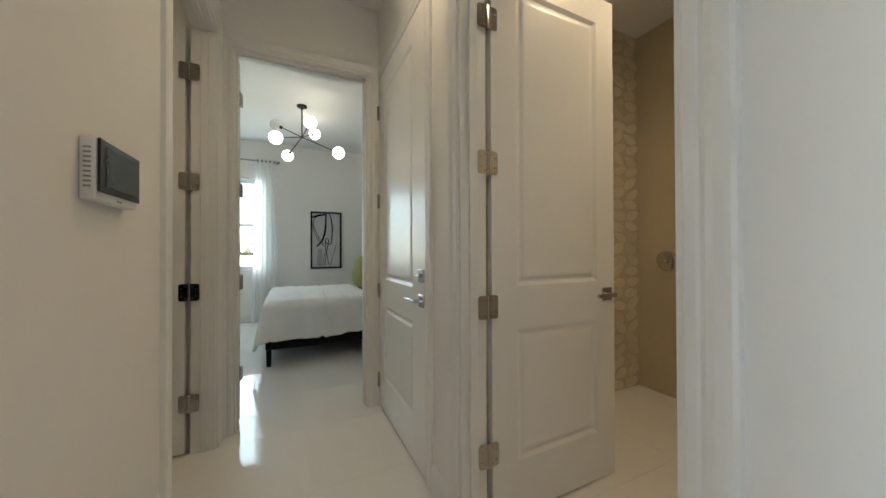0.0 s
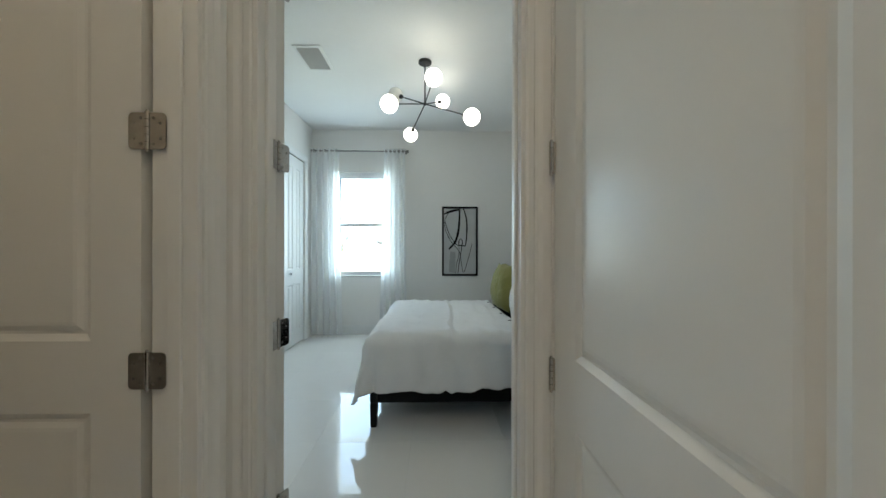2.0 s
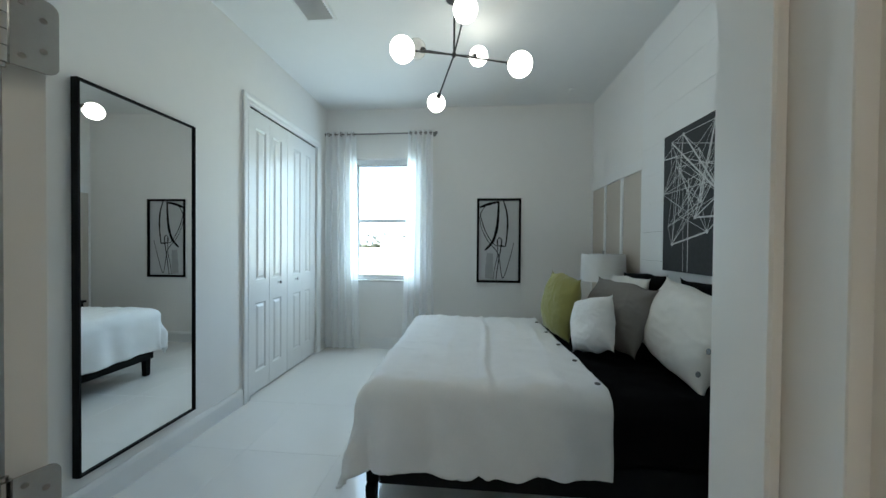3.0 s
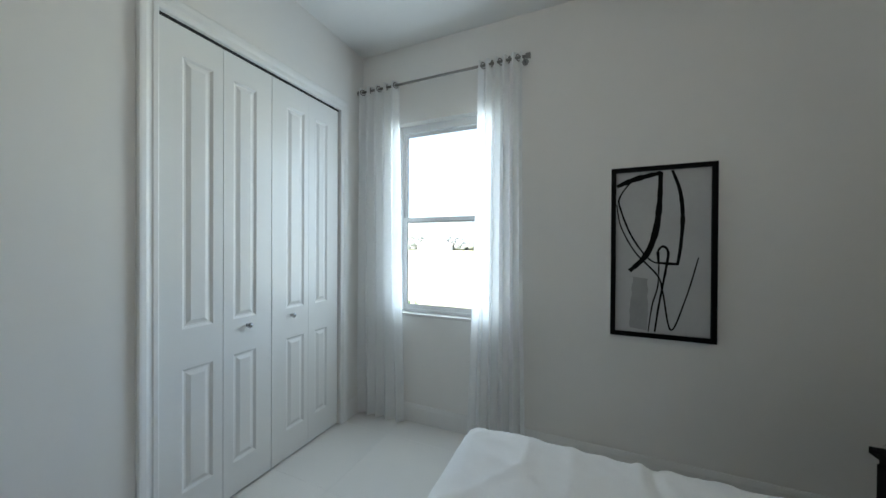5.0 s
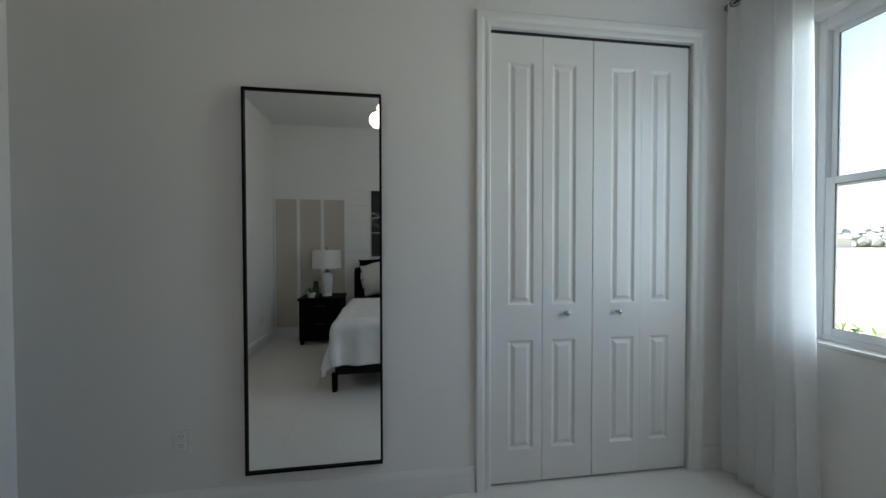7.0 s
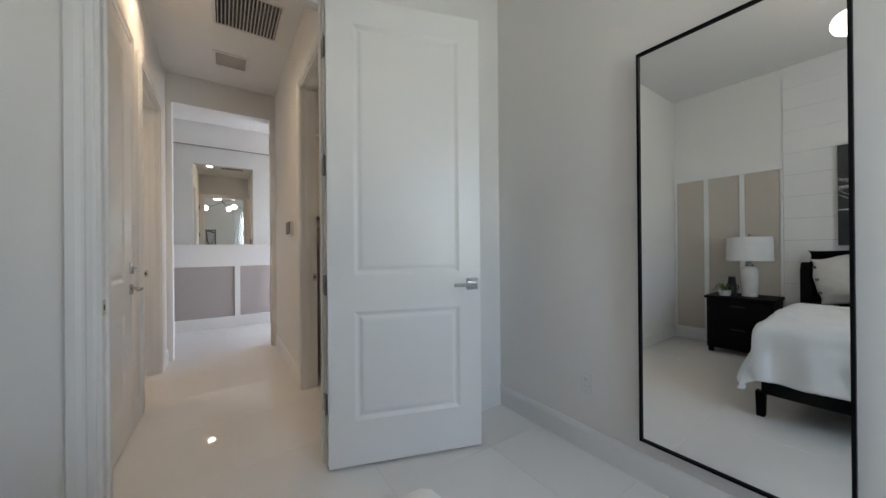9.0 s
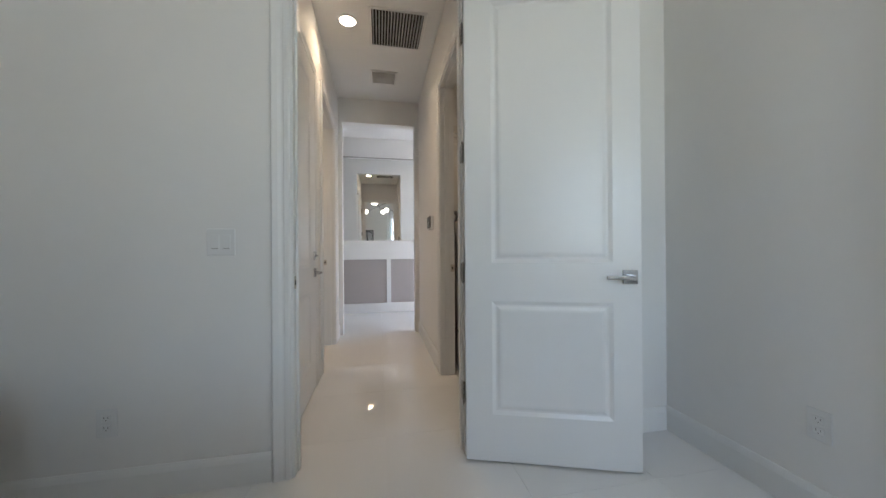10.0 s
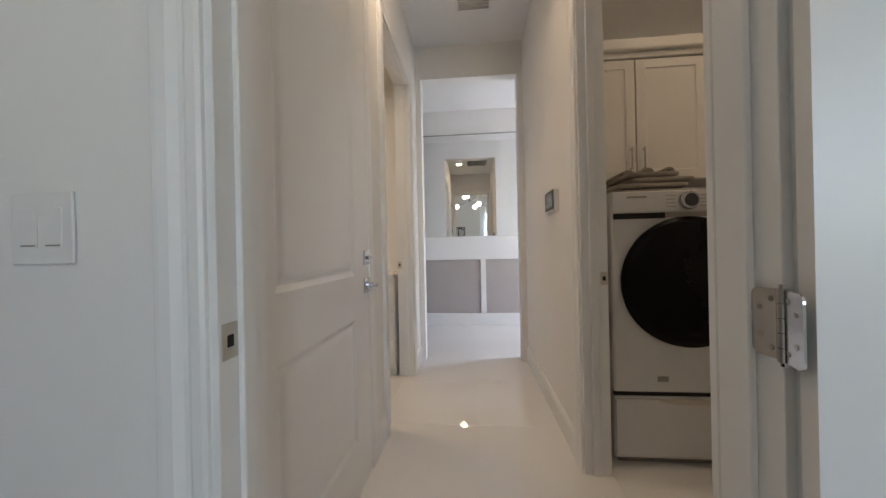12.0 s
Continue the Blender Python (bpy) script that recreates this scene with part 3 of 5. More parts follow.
def draped(x0, y0, x1, y1, top, hang, over, seed, cell=0.022, crease=0.010, thick=0.02, flare=0.02, folds=(), corner=0.06, lift=0.0, slant=0.0):
    """A cloth over a block: flat on top, hanging past the edges listed in over (x0, y0, y1)."""
    bm = bmesh.new()
    ext = hang + 0.03
    ax0 = x0 - ext if "x0" in over else x0
    ay0, ay1 = (y0 - ext if "y0" in over else y0), (y1 + ext if "y1" in over else y1)
    nx, ny = int((x1 - ax0) / cell), int((ay1 - ay0) / cell)
    grid = []
    for i in range(nx + 1):
        row = []
        for j in range(ny + 1):
            sy = ay0 + (ay1 - ay0) * j / ny
            sx = ax0 + (x1 - slant * min(1.0, max(0.0, (sy - y0) / (y1 - y0))) - ax0) * i / nx
            ox = max(0.0, x0 - sx)
            oy = max(0.0, y0 - sy) if sy < y0 else max(0.0, sy - y1)
            side = -1 if sy < y0 else 1
            far = (ox ** 4 + oy ** 4) ** 0.25
            n1 = noise.noise(Vector((sx * 2.2 + seed, sy * 2.6, 0.3)))
            n2 = noise.noise(Vector((sx * 7 + seed, sy * 4.5, 4.1)))
            n3 = noise.noise(Vector((sx * 15, sy * 13 + seed, 8.7)))
            ridge = 1 - abs(noise.noise(Vector((sx * 3.1 + 9 + seed, sy * 5.5, 2.2)))) * 2.2
            c1 = 1 - abs(noise.noise(Vector((sx * 7 + sy * 3 + seed, sy * 2.2 - sx * 0.8, 6.4)))) * 3.0
            c2 = 1 - abs(noise.noise(Vector((sx * 3 - sy * 9, sy * 4 + sx * 6 + seed, 1.7)))) * 3.0
            fine = 0.0045 * max(0, c1) ** 5 + 0.003 * max(0, c2) ** 5
            z = top + lift * math.exp(-((sx - x0) / 0.25) ** 2) + 0.010 * n1 + 0.45 * crease * n2 + 0.0016 * n3 + 0.007 * max(0, ridge) ** 6 + fine
            for cx, cw, ch in folds:
                z += ch * math.exp(-((sx - cx - 0.05 * n1 - 0.03 * (sy - y0)) / cw) ** 2) * (0.6 + 0.8 * noise.noise(Vector((cx * 9, sy * 2.5, seed))))
            x, y = max(sx, x0), min(max(sy, y0), y1)
            if far > 0:
                r = 0.09
                turn = min(far / r, math.pi / 2)
                out = r * math.sin(turn)
                drop = r * (1 - math.cos(turn)) + max(0, far - r * math.pi / 2)
                fold = 0.5 + 0.5 * math.sin((sy if ox > oy else sx) * 21 + 3 * n1 + seed)
                out += flare * min(1, drop / hang) * (0.25 + 0.75 * fold) + 0.014 * n2 * min(1, drop / 0.15)
                out += (corner if side < 0 else 0.02) * min(ox, oy) / ext * min(1, drop / hang) ** 1.5
                x -= out * (ox / far)
                y += side * out * (oy / far)
                z -= drop
                z += 0.016 * n1 * min(1, drop / hang)
            row.append(bm.verts.new((x, y, max(z, 0.09))))
        grid.append(row)
    for i in range(nx):
        for j in range(ny):
            bm.faces.new((grid[i][j], grid[i + 1][j], grid[i + 1][j + 1], grid[i][j + 1]))
    bmesh.ops.recalc_face_normals(bm, faces=bm.faces)
    bmesh.ops.solidify(bm, geom=bm.faces[:], thickness=thick)
    return bm


def bed():
    b = thing("bed", "charcoal upholstered platform bed made up with black sheets", "bed")
    for x0, y0, x1, y1 in ((BX0 + 0.065, BY0 + 0.095, BX0 + 0.12, BY1 - 0.05), (BX0 + 0.122, BY0 + 0.095, BX1, BY0 + 0.150), (BX0 + 0.122, BY1 - 0.105, BX1, BY1 - 0.05)):
        part("rail", box(x0, y0, 0.155, x1, y1, 0.31, 0.012), BED_CLOTH, b)
    part("slat_base", box(BX0 + 0.123, BY0 + 0.152, 0.22, BX1 - 0.01, BY1 - 0.107, 0.25), BLACK_WOOD, b)
    for x in (BX0 + 0.078, BX1 - 0.12):
        for y in (BY0 + 0.07, BY1 - 0.12):
            lg = lathe(((0.026, 0.0), (0.030, 0.006), (0.034, 0.165)), 4, (0, 0, 0))
            part("leg", moved(lg, pose(x + 0.02, y + 0.02, 0, 0, 0, 45)), BLACK_WOOD, b)
    part("headboard", soft_block(BX1 + 0.002, BY0 + 0.04, 0.10, XR - 0.020, BY1 + 0.02, 0.97, 0.03, 0.0, 10), BED_CLOTH, b, smooth=True)
    part("mattress", soft_block(BX0 + 0.125, BY0 + 0.155, 0.26, BX1 - 0.03, BY1 - 0.11, 0.585, 0.05, 0.0, 10), BLACK_CLOTH, b, "black fitted sheet on the mattress", True)


bed()
cover = thing("duvet", "rumpled white linen duvet draped over the bed's foot", "duvet")
duvet = part("duvet_cover", draped(BX0 + 0.12, BY0 + 0.155, 1.25, BY1 - 0.075, 0.645, 0.41, ("x0", "y0", "y1"), 3.0, 0.016, 0.012, 0.018, 0.045, ((0.70, 0.018, 0.020), (0.74, 0.02, -0.014), (0.92, 0.03, 0.012), (0.48, 0.025, 0.010), (1.06, 0.022, 0.011), (0.33, 0.03, 0.008)), 0.06, slant=0.05), LINEN, cover, smooth=True)
for k in range(5):
    y = BY0 + 0.165 + k * 0.30
    x = 1.22 - 0.05 * max(0.0, (y - BY0 - 0.155) / (BY1 - BY0 - 0.23))
    z = max(v.co.z for v in duvet.data.vertices if abs(v.co.x - x) < 0.02 and abs(v.co.y - y) < 0.02)
    bt = lathe(((0.011, 0), (0.013, 0.002), (0.013, 0.005), (0.009, 0.006)), 16)
    part("button", moved(bt, pose(x, y, z - 0.001)), BUTTON, cover, "dark round button")
blanket = thing("black_blanket", "smooth black blanket over the bed beneath the pillows", "blanket")
part("blanket_cloth", draped(1.16, BY0 + 0.165, BX1 - 0.04, BY1 - 0.10, 0.596, 0.30, ("y0", "y1"), 11.0, 0.03, 0.004, 0.012, 0.02), BLACK_CLOTH, blanket, smooth=True)


def pillow(name, label, mat, w, h, t, at, lean, turn, roll=0.0, buttons=0, seed=0.0, flange=0.0):
    """A stuffed pillow standing on its long edge; w across, h tall, t thick."""
    p = thing(name, label, "pillow")
    bm, n = bmesh.new(), 44
    for side in (-1, 1):
        g = []
        for i in range(n + 1):
            row = []
            for j in range(n + 1):
                u, v = 2 * i / n - 1, 2 * j / n - 1
                k = max(0.0, (1 - u ** 4) * (1 - v ** 4)) ** 0.55 * (1 - 0.28 * (u * u + v * v))
                x = u * w / 2 * math.sqrt(1 - 0.34 * v * v + 0.16 * v ** 8) * (1 - 0.07 * (1 - v * v) * u ** 4 + 0.05 * (u * v) ** 6)
                z = v * h / 2 * math.sqrt(1 - 0.34 * u * u + 0.16 * u ** 8) * (1 - 0.07 * (1 - u * u) * v ** 4 + 0.05 * (u * v) ** 6)
                y = side * t / 2 * k
                rad = math.atan2(v, u)
                edge = max(abs(u), abs(v))
                y += side * k * (0.010 * noise.noise(Vector((u * 1.6 + seed, v * 1.6, side))) + 0.005 * max(0, 1 - 3 * abs(noise.noise(Vector((u * 2.2 + v * 1.4 + seed, v * 3.5 - u, side + 5))))) ** 3)
                y += side * 0.006 * edge ** 2 * (1 - edge ** 8) * noise.noise(Vector((rad * 6 + seed, edge * 1.5, side * 3)))
                z += 0.014 * noise.noise(Vector((u * 2 + seed, 3, v)))
                x += 0.010 * noise.noise(Vector((v * 2 + seed, 7, u)))
                row.append(bm.verts.new((x, y, z)))
            g.append(row)
        for i in range(n):
            for j in range(n):
                q = (g[i][j], g[i + 1][j], g[i + 1][j + 1], g[i][j + 1])
                bm.faces.new(q if side < 0 else q[::-1])
    bmesh.ops.remove_doubles(bm, verts=bm.verts, dist=0.0005)
    m = pose(*at) @ pose(0, 0, 0, 0, 0, turn) @ pose(0, 0, 0, lean, 0, 0) @ pose(0, 0, 0, 0, roll, 0)
    part("pillow_case", moved(bm, m), mat, p, smooth=True)
    for k in range(buttons):
        v = -0.5 + k * 0.5
        bt = lathe(((0.011, 0), (0.014, 0.002), (0.014, 0.005), (0.010, 0.006)), 16)
        kk = ((1 - 0.85 ** 4) * (1 - (v * 0.9) ** 4)) ** 0.55 * (1 - 0.28 * (0.85 ** 2 + v * v)) + 0.06
        part("button", moved(bt, m @ Matrix.Translation((w / 2 * 0.85, -t / 2 * kk - 0.002, v * h / 2)) @ pose(0, 0, 0, 90, 0, 0)), BUTTON, p, "dark round button")
    return p


# local -y of a pillow faces the bed's foot (world -x) when turned by -90
pillow("sham_pillow", "black cotton sham leaning on the headboard", BLACK_CLOTH, 0.68, 0.47, 0.12, (1.895, 4.22, 0.87), -7, -90, 2, seed=1)
pillow("sham_pillow", "black cotton sham leaning on the headboard", BLACK_CLOTH, 0.66, 0.47, 0.12, (1.895, 4.96, 0.87), -7, -90, -2, seed=2)
pillow("white_pillow", "cream linen pillow with three dark buttons", CREAM, 0.66, 0.48, 0.20, (1.77, 4.25, 0.845), -17, -86, 11, buttons=3, seed=3)
pillow("white_pillow", "cream linen pillow behind the grey cushion", CREAM, 0.66, 0.47, 0.17, (1.77, 4.97, 0.85), -15, -92, -2, seed=4)
pillow("grey_cushion", "taupe grey cotton cushion with creases", TAUPE, 0.50, 0.47, 0.21, (1.575, 4.62, 0.845), -20, -64, 5, seed=5)
pillow("green_cushion", "square olive green velvet cushion", GREEN, 0.41, 0.48, 0.19, (1.285, 4.85, 0.86), -8, -74, 5, seed=6)
pillow("small_pillow", "small white linen pillow standing on the duvet", LINEN, 0.31, 0.37, 0.18, (1.395, 4.52, 0.795), -20, -60, -17, seed=7)


# ---- nightstands, lamps, plants ----
def nightstand(y):
    n = thing("nightstand", "black wooden nightstand beside the bed", "nightstand", (1.815, y, 0), group="nightstands")
    part("body", box(-0.22, -0.26, 0.05, 0.22, 0.26, 0.57, 0.004), BLACK_WOOD, n)
    part("top", box(-0.24, -0.275, 0.572, 0.215, 0.275, 0.60, 0.004), BLACK_WOOD, n)
    for z0, z1 in ((0.08, 0.31), (0.32, 0.55)):
        dr = part("drawer", box(-0.234, -0.245, z0, -0.2205, 0.245, z1, 0.003), BLACK_WOOD, n)
        part("pull", box(-0.25, -0.06, z1 - 0.05, -0.2345, 0.06, z1 - 0.04, 0.002), BLACK, dr)
    for x in (-0.19, 0.19):
        for yy in (-0.23, 0.23):
            part("foot", box(x - 0.02, yy - 0.02, 0, x + 0.02, yy + 0.02, 0.0495, 0.002), BLACK_WOOD, n)


def table_lamp(x, y):
    l = thing("table_lamp", "white ceramic table lamp with white drum shade, unlit", "table lamp", (x, y, 0.60), group="bedside lamps")
    part("base", lathe(((0.066, 0), (0.068, 0.010), (0.060, 0.014), (0.066, 0.05), (0.074, 0.16), (0.076, 0.25), (0.066, 0.30), (0.040, 0.315)), 36), CERAMIC, l, smooth=True)
    part("neck", lathe(((0.034, 0.3155), (0.034, 0.335), (0.014, 0.34), (0.012, 0.40)), 20), CHROME, l)
    sh = bmesh.new()
    n = 48
    rr = [[sh.verts.new((r * math.cos(2 * math.pi * i / n), r * math.sin(2 * math.pi * i / n), z)) for i in range(n)] for r, z in ((0.187, 0.375), (0.182, 0.62), (0.179, 0.62), (0.184, 0.375))]
    for a, b in zip(rr, rr[1:] + rr[:1]):
        for i in range(n):
            sh.faces.new((a[i], a[(i + 1) % n], b[(i + 1) % n], b[i]))
    part("shade", sh, SHADE, l, smooth=False)
    sp = bmesh.new()
    for k in range(3):
        a = 2 * math.pi * k / 3
        add_tube(sp, (0.008 * math.cos(a), 0.008 * math.sin(a), 0.613), (0.180 * math.cos(a), 0.180 * math.sin(a), 0.617), 0.002, n=6)
    add_tube(sp, (0, 0, 0.399), (0, 0, 0.635), 0.005, n=10)
    part("spider", sp, CHROME, l)
    part("finial", ball((0, 0, 0.642), 0.009), CHROME, l, smooth=True)


def plant(x, y, seed, spread=0.16):
    p = thing("potted_plant", "spidery green plant with arching leaves in a white pot", "plant", (x, y, 0.60))
    part("pot", lathe(((0.040, 0), (0.046, 0.006), (0.054, 0.055), (0.052, 0.060), (0.046, 0.052), (0.01, 0.048)), 24), POT, p, smooth=True)
    rnd = random.Random(seed)
    for i in range(34):
        a, reach, rise = rnd.uniform(0, 6.28), rnd.uniform(0.5, 1.0) * spread, rnd.uniform(0.04, 0.10)
        out, side = Vector((math.cos(a), math.sin(a), 0)), Vector((-math.sin(a), math.cos(a), 0))
        bm, last = bmesh.new(), None
        for k in range(9):
            f = k / 8
            c = out * (0.012 + reach * f) + Vector((0, 0, 0.05 + rise * 4 * f * (0.85 - f) + 0.02 * f)) + side * 0.02 * f * f * rnd.uniform(-1, 1)
            h = side * 0.0055 * (1 - f) ** 0.5 * (0.5 + 2 * f * (1 - f))
            row = [bm.verts.new(c - h), bm.verts.new(c - Vector((0, 0, 0.0015))), bm.verts.new(c + h)]
            if last:
                bm.faces.new((last[0], last[1], row[1], row[0]))
                bm.faces.new((last[1], last[2], row[2], row[1]))
            last = row
        part("leaf", bm, LEAF, p)


for yy in (3.445, 5.655):
    nightstand(yy)
table_lamp(1.815, 3.49)
table_lamp(1.825, 5.47)
plant(1.68, 3.32, 4, 0.11)
plant(1.68, 5.79, 9)


def vase(x, y):
    v = thing("bud_vase", "small dark jug with a handle on the nightstand", "vase", (x, y, 0.60))
    part("vase_body", lathe(((0.034, 0), (0.040, 0.02), (0.042, 0.09), (0.034, 0.15), (0.030, 0.19), (0.036, 0.20)), 20), BLACK, v, smooth=True)
    hd = bmesh.new()
    for k in range(10):
        a, b = radians(-80 + 16 * k), radians(-64 + 16 * k)
        add_tube(hd, (0, 0.028 + 0.028 * math.cos(a), 0.09 + 0.03 * math.sin(a)), (0, 0.028 + 0.028 * math.cos(b), 0.09 + 0.03 * math.sin(b)), 0.004, n=8)
    part("vase_handle", hd, BLACK, v, smooth=True)


vase(1.76, 3.36)


# ---- wall behind the bed: shiplap centre with batten panels each side ----
SH0, SH1, PTOP = 3.715, 5.20, 1.925
ship = thing("wall_shiplap", "white painted shiplap boards behind the bed", "wall panelling", kind="structure")
z = 0.0735
while z < TOP - 0.002:
    z1 = min(z + 0.2215, TOP - 0.002)
    part("board", box(XR - 0.018, SH0, z + 0.0007, XR - 0.0005, SH1, z1 - 0.0007, 0.0006, 1), TRIM, ship)
    z += 0.2215
# dark sheet behind the boards, shade of their joints put in as colour
part("board_gap_shade", box(XR - 0.012, SH0 + 0.002, 0.08, XR - 0.0008, SH1 - 0.002, TOP - 0.003), GAP_SHADE, ship)


def batten_panels(name, a0, a1, n, x, top, low, mat, sign=-1):
    g = thing(name, "beige painted wall panels divided by white battens", "wall panelling", kind="structure")
    w = (a1 - a0) / n
    for i in range(n):
        part("panel", box(x + sign * 0.0005, a0 + i * w + 0.02, low, x + sign * 0.004, a0 + (i + 1) * w - 0.02, top), mat, g)
    for i in range(n + 1):
        y = a0 + i * w
        part("batten", box(x + sign * 0.0006, max(a0, y - 0.022), low, x + sign * 0.016, min(a1, y + 0.022), top, 0.0015, 1), TRIM, g)
    part("top_rail", box(x + sign * 0.0006, a0, top + 0.0005, x + sign * 0.018, a1, top + 0.09, 0.0015, 1), TRIM, g)


batten_panels("wall_panels_south", Y0 + 0.01, SH0 - 0.002, 3, XR, PTOP, 0.14, PANEL)
batten_panels("wall_panels_north", SH1 + 0.002, Y1 - 0.01, 3, XR, PTOP, 0.14, PANEL)


# ---- chandelier ----
def chandelier():
    c = thing("chandelier", "black branching chandelier with six opal globes, five lit", "chandelier", (0.50, 4.60, TOP))
    hub = Vector((0, 0, -0.39))
    part("canopy", lathe(((0.060, -0.0005), (0.060, -0.018), (0.050, -0.024), (0.012, -0.026)), 32), BLACK, c, smooth=False)
    part("stem", tube((0, 0, -0.02), hub, 0.007), BLACK, c)
    part("hub", ball(hub, 0.017), BLACK, c, smooth=True)
    f, r = Vector((-0.078, 0.997, 0)), Vector((0.997, 0.078, 0))
    for deep, side, up, lit in ((-0.32, -0.305, -0.156, 1), (0.31, 0.195, 0.17, 1), (-0.275, 0.385, -0.214, 1), (0.23, -0.275, 0.176, 0), (-0.30, 0.058, 0.09, 1), (0.41, -0.13, -0.145, 1)):
        v = f * deep + r * side + Vector((0, 0, up))
        end, u = hub + v, v.normalized()
        arm = part("arm", tube(hub, end - u * 0.075, 0.0055, n=10), BLACK, c)
        part("socket", tube(end - u * 0.085, end - u * 0.062, 0.019, 0.021), BLACK, arm)
        part("globe", ball(end, 0.072), OPAL_ON if lit else OPAL_OFF, arm, "glowing opal glass globe" if lit else "unlit opal glass globe", True)


chandelier()

# ---- standing mirror on the west wall ----
def wall_mirror():
    m = thing("wall_mirror", "tall wall mirror in a thin black frame", "mirror")
    y0, y1, z0, z1, x = 3.710, 4.347, 0.210, 2.03, XL
    part("glass", box(x + 0.004, y0 + 0.009, z0 + 0.009, x + 0.026, y1 - 0.009, z1 - 0.009), MIRROR, m, "silvered mirror glass")
    fr = bmesh.new()
    for p in ((y0, z0, y0 + 0.010, z1), (y1 - 0.010, z0, y1, z1), (y0 + 0.010, z0, y1 - 0.010, z0 + 0.010), (y0 + 0.010, z1 - 0.010, y1 - 0.010, z1)):
        add_box(fr, x + 0.001, p[0], p[1], x + 0.037, p[2], p[3], 0.0012, 1)
    part("frame", fr, FRAME_BLACK, m, "thin black metal frame")
    m.matrix_world = Matrix.Translation((XL + 0.006, (y0 + y1) / 2, 0)) @ pose(0, 0, 0, 0, 0, 0.6) @ Matrix.Translation((-XL, -(y0 + y1) / 2, 0))


wall_mirror()


# ---- pictures ----
def stroke(pts, width, put, n=40, depth=0.0015, taper=0.35):
    """A brush stroke through a few points of a plane, as a thin raised ribbon."""
    bm, out = bmesh.new(), []
    P = [pts[0], *pts, pts[-1]]
    line = []
    for i in range(1, len(P) - 2):
        for k in range(n):
            t = k / n
            line.append(tuple(0.5 * (2 * P[i][c] + (P[i + 1][c] - P[i - 1][c]) * t + (2 * P[i - 1][c] - 5 * P[i][c] + 4 * P[i + 1][c] - P[i + 2][c]) * t * t + (3 * P[i][c] - P[i - 1][c] - 3 * P[i + 1][c] + P[i + 2][c]) * t ** 3) for c in (0, 1)))
    line.append(pts[-1])
    last = None
    for i, (a, b) in enumerate(line):
        q, s = line[max(0, i - 1)], line[min(len(line) - 1, i + 1)]
        dx, dz = s[0] - q[0], s[1] - q[1]
        ln = math.hypot(dx, dz) or 1
        w = width / 2 * (1 - taper * abs(2 * i / len(line) - 1)) * (1 + 0.25 * noise.noise(Vector((a * 20, b * 20, width * 100))))
        pair = [bm.verts.new(put(a - dz / ln * w, b + dx / ln * w, depth)), bm.verts.new(put(a + dz / ln * w, b - dx / ln * w, depth))]
        if last:
            bm.faces.new((last[0], last[1], pair[1], pair[0]))
        last = pair
    bmesh.ops.recalc_face_normals(bm, faces=bm.faces)
    return bm


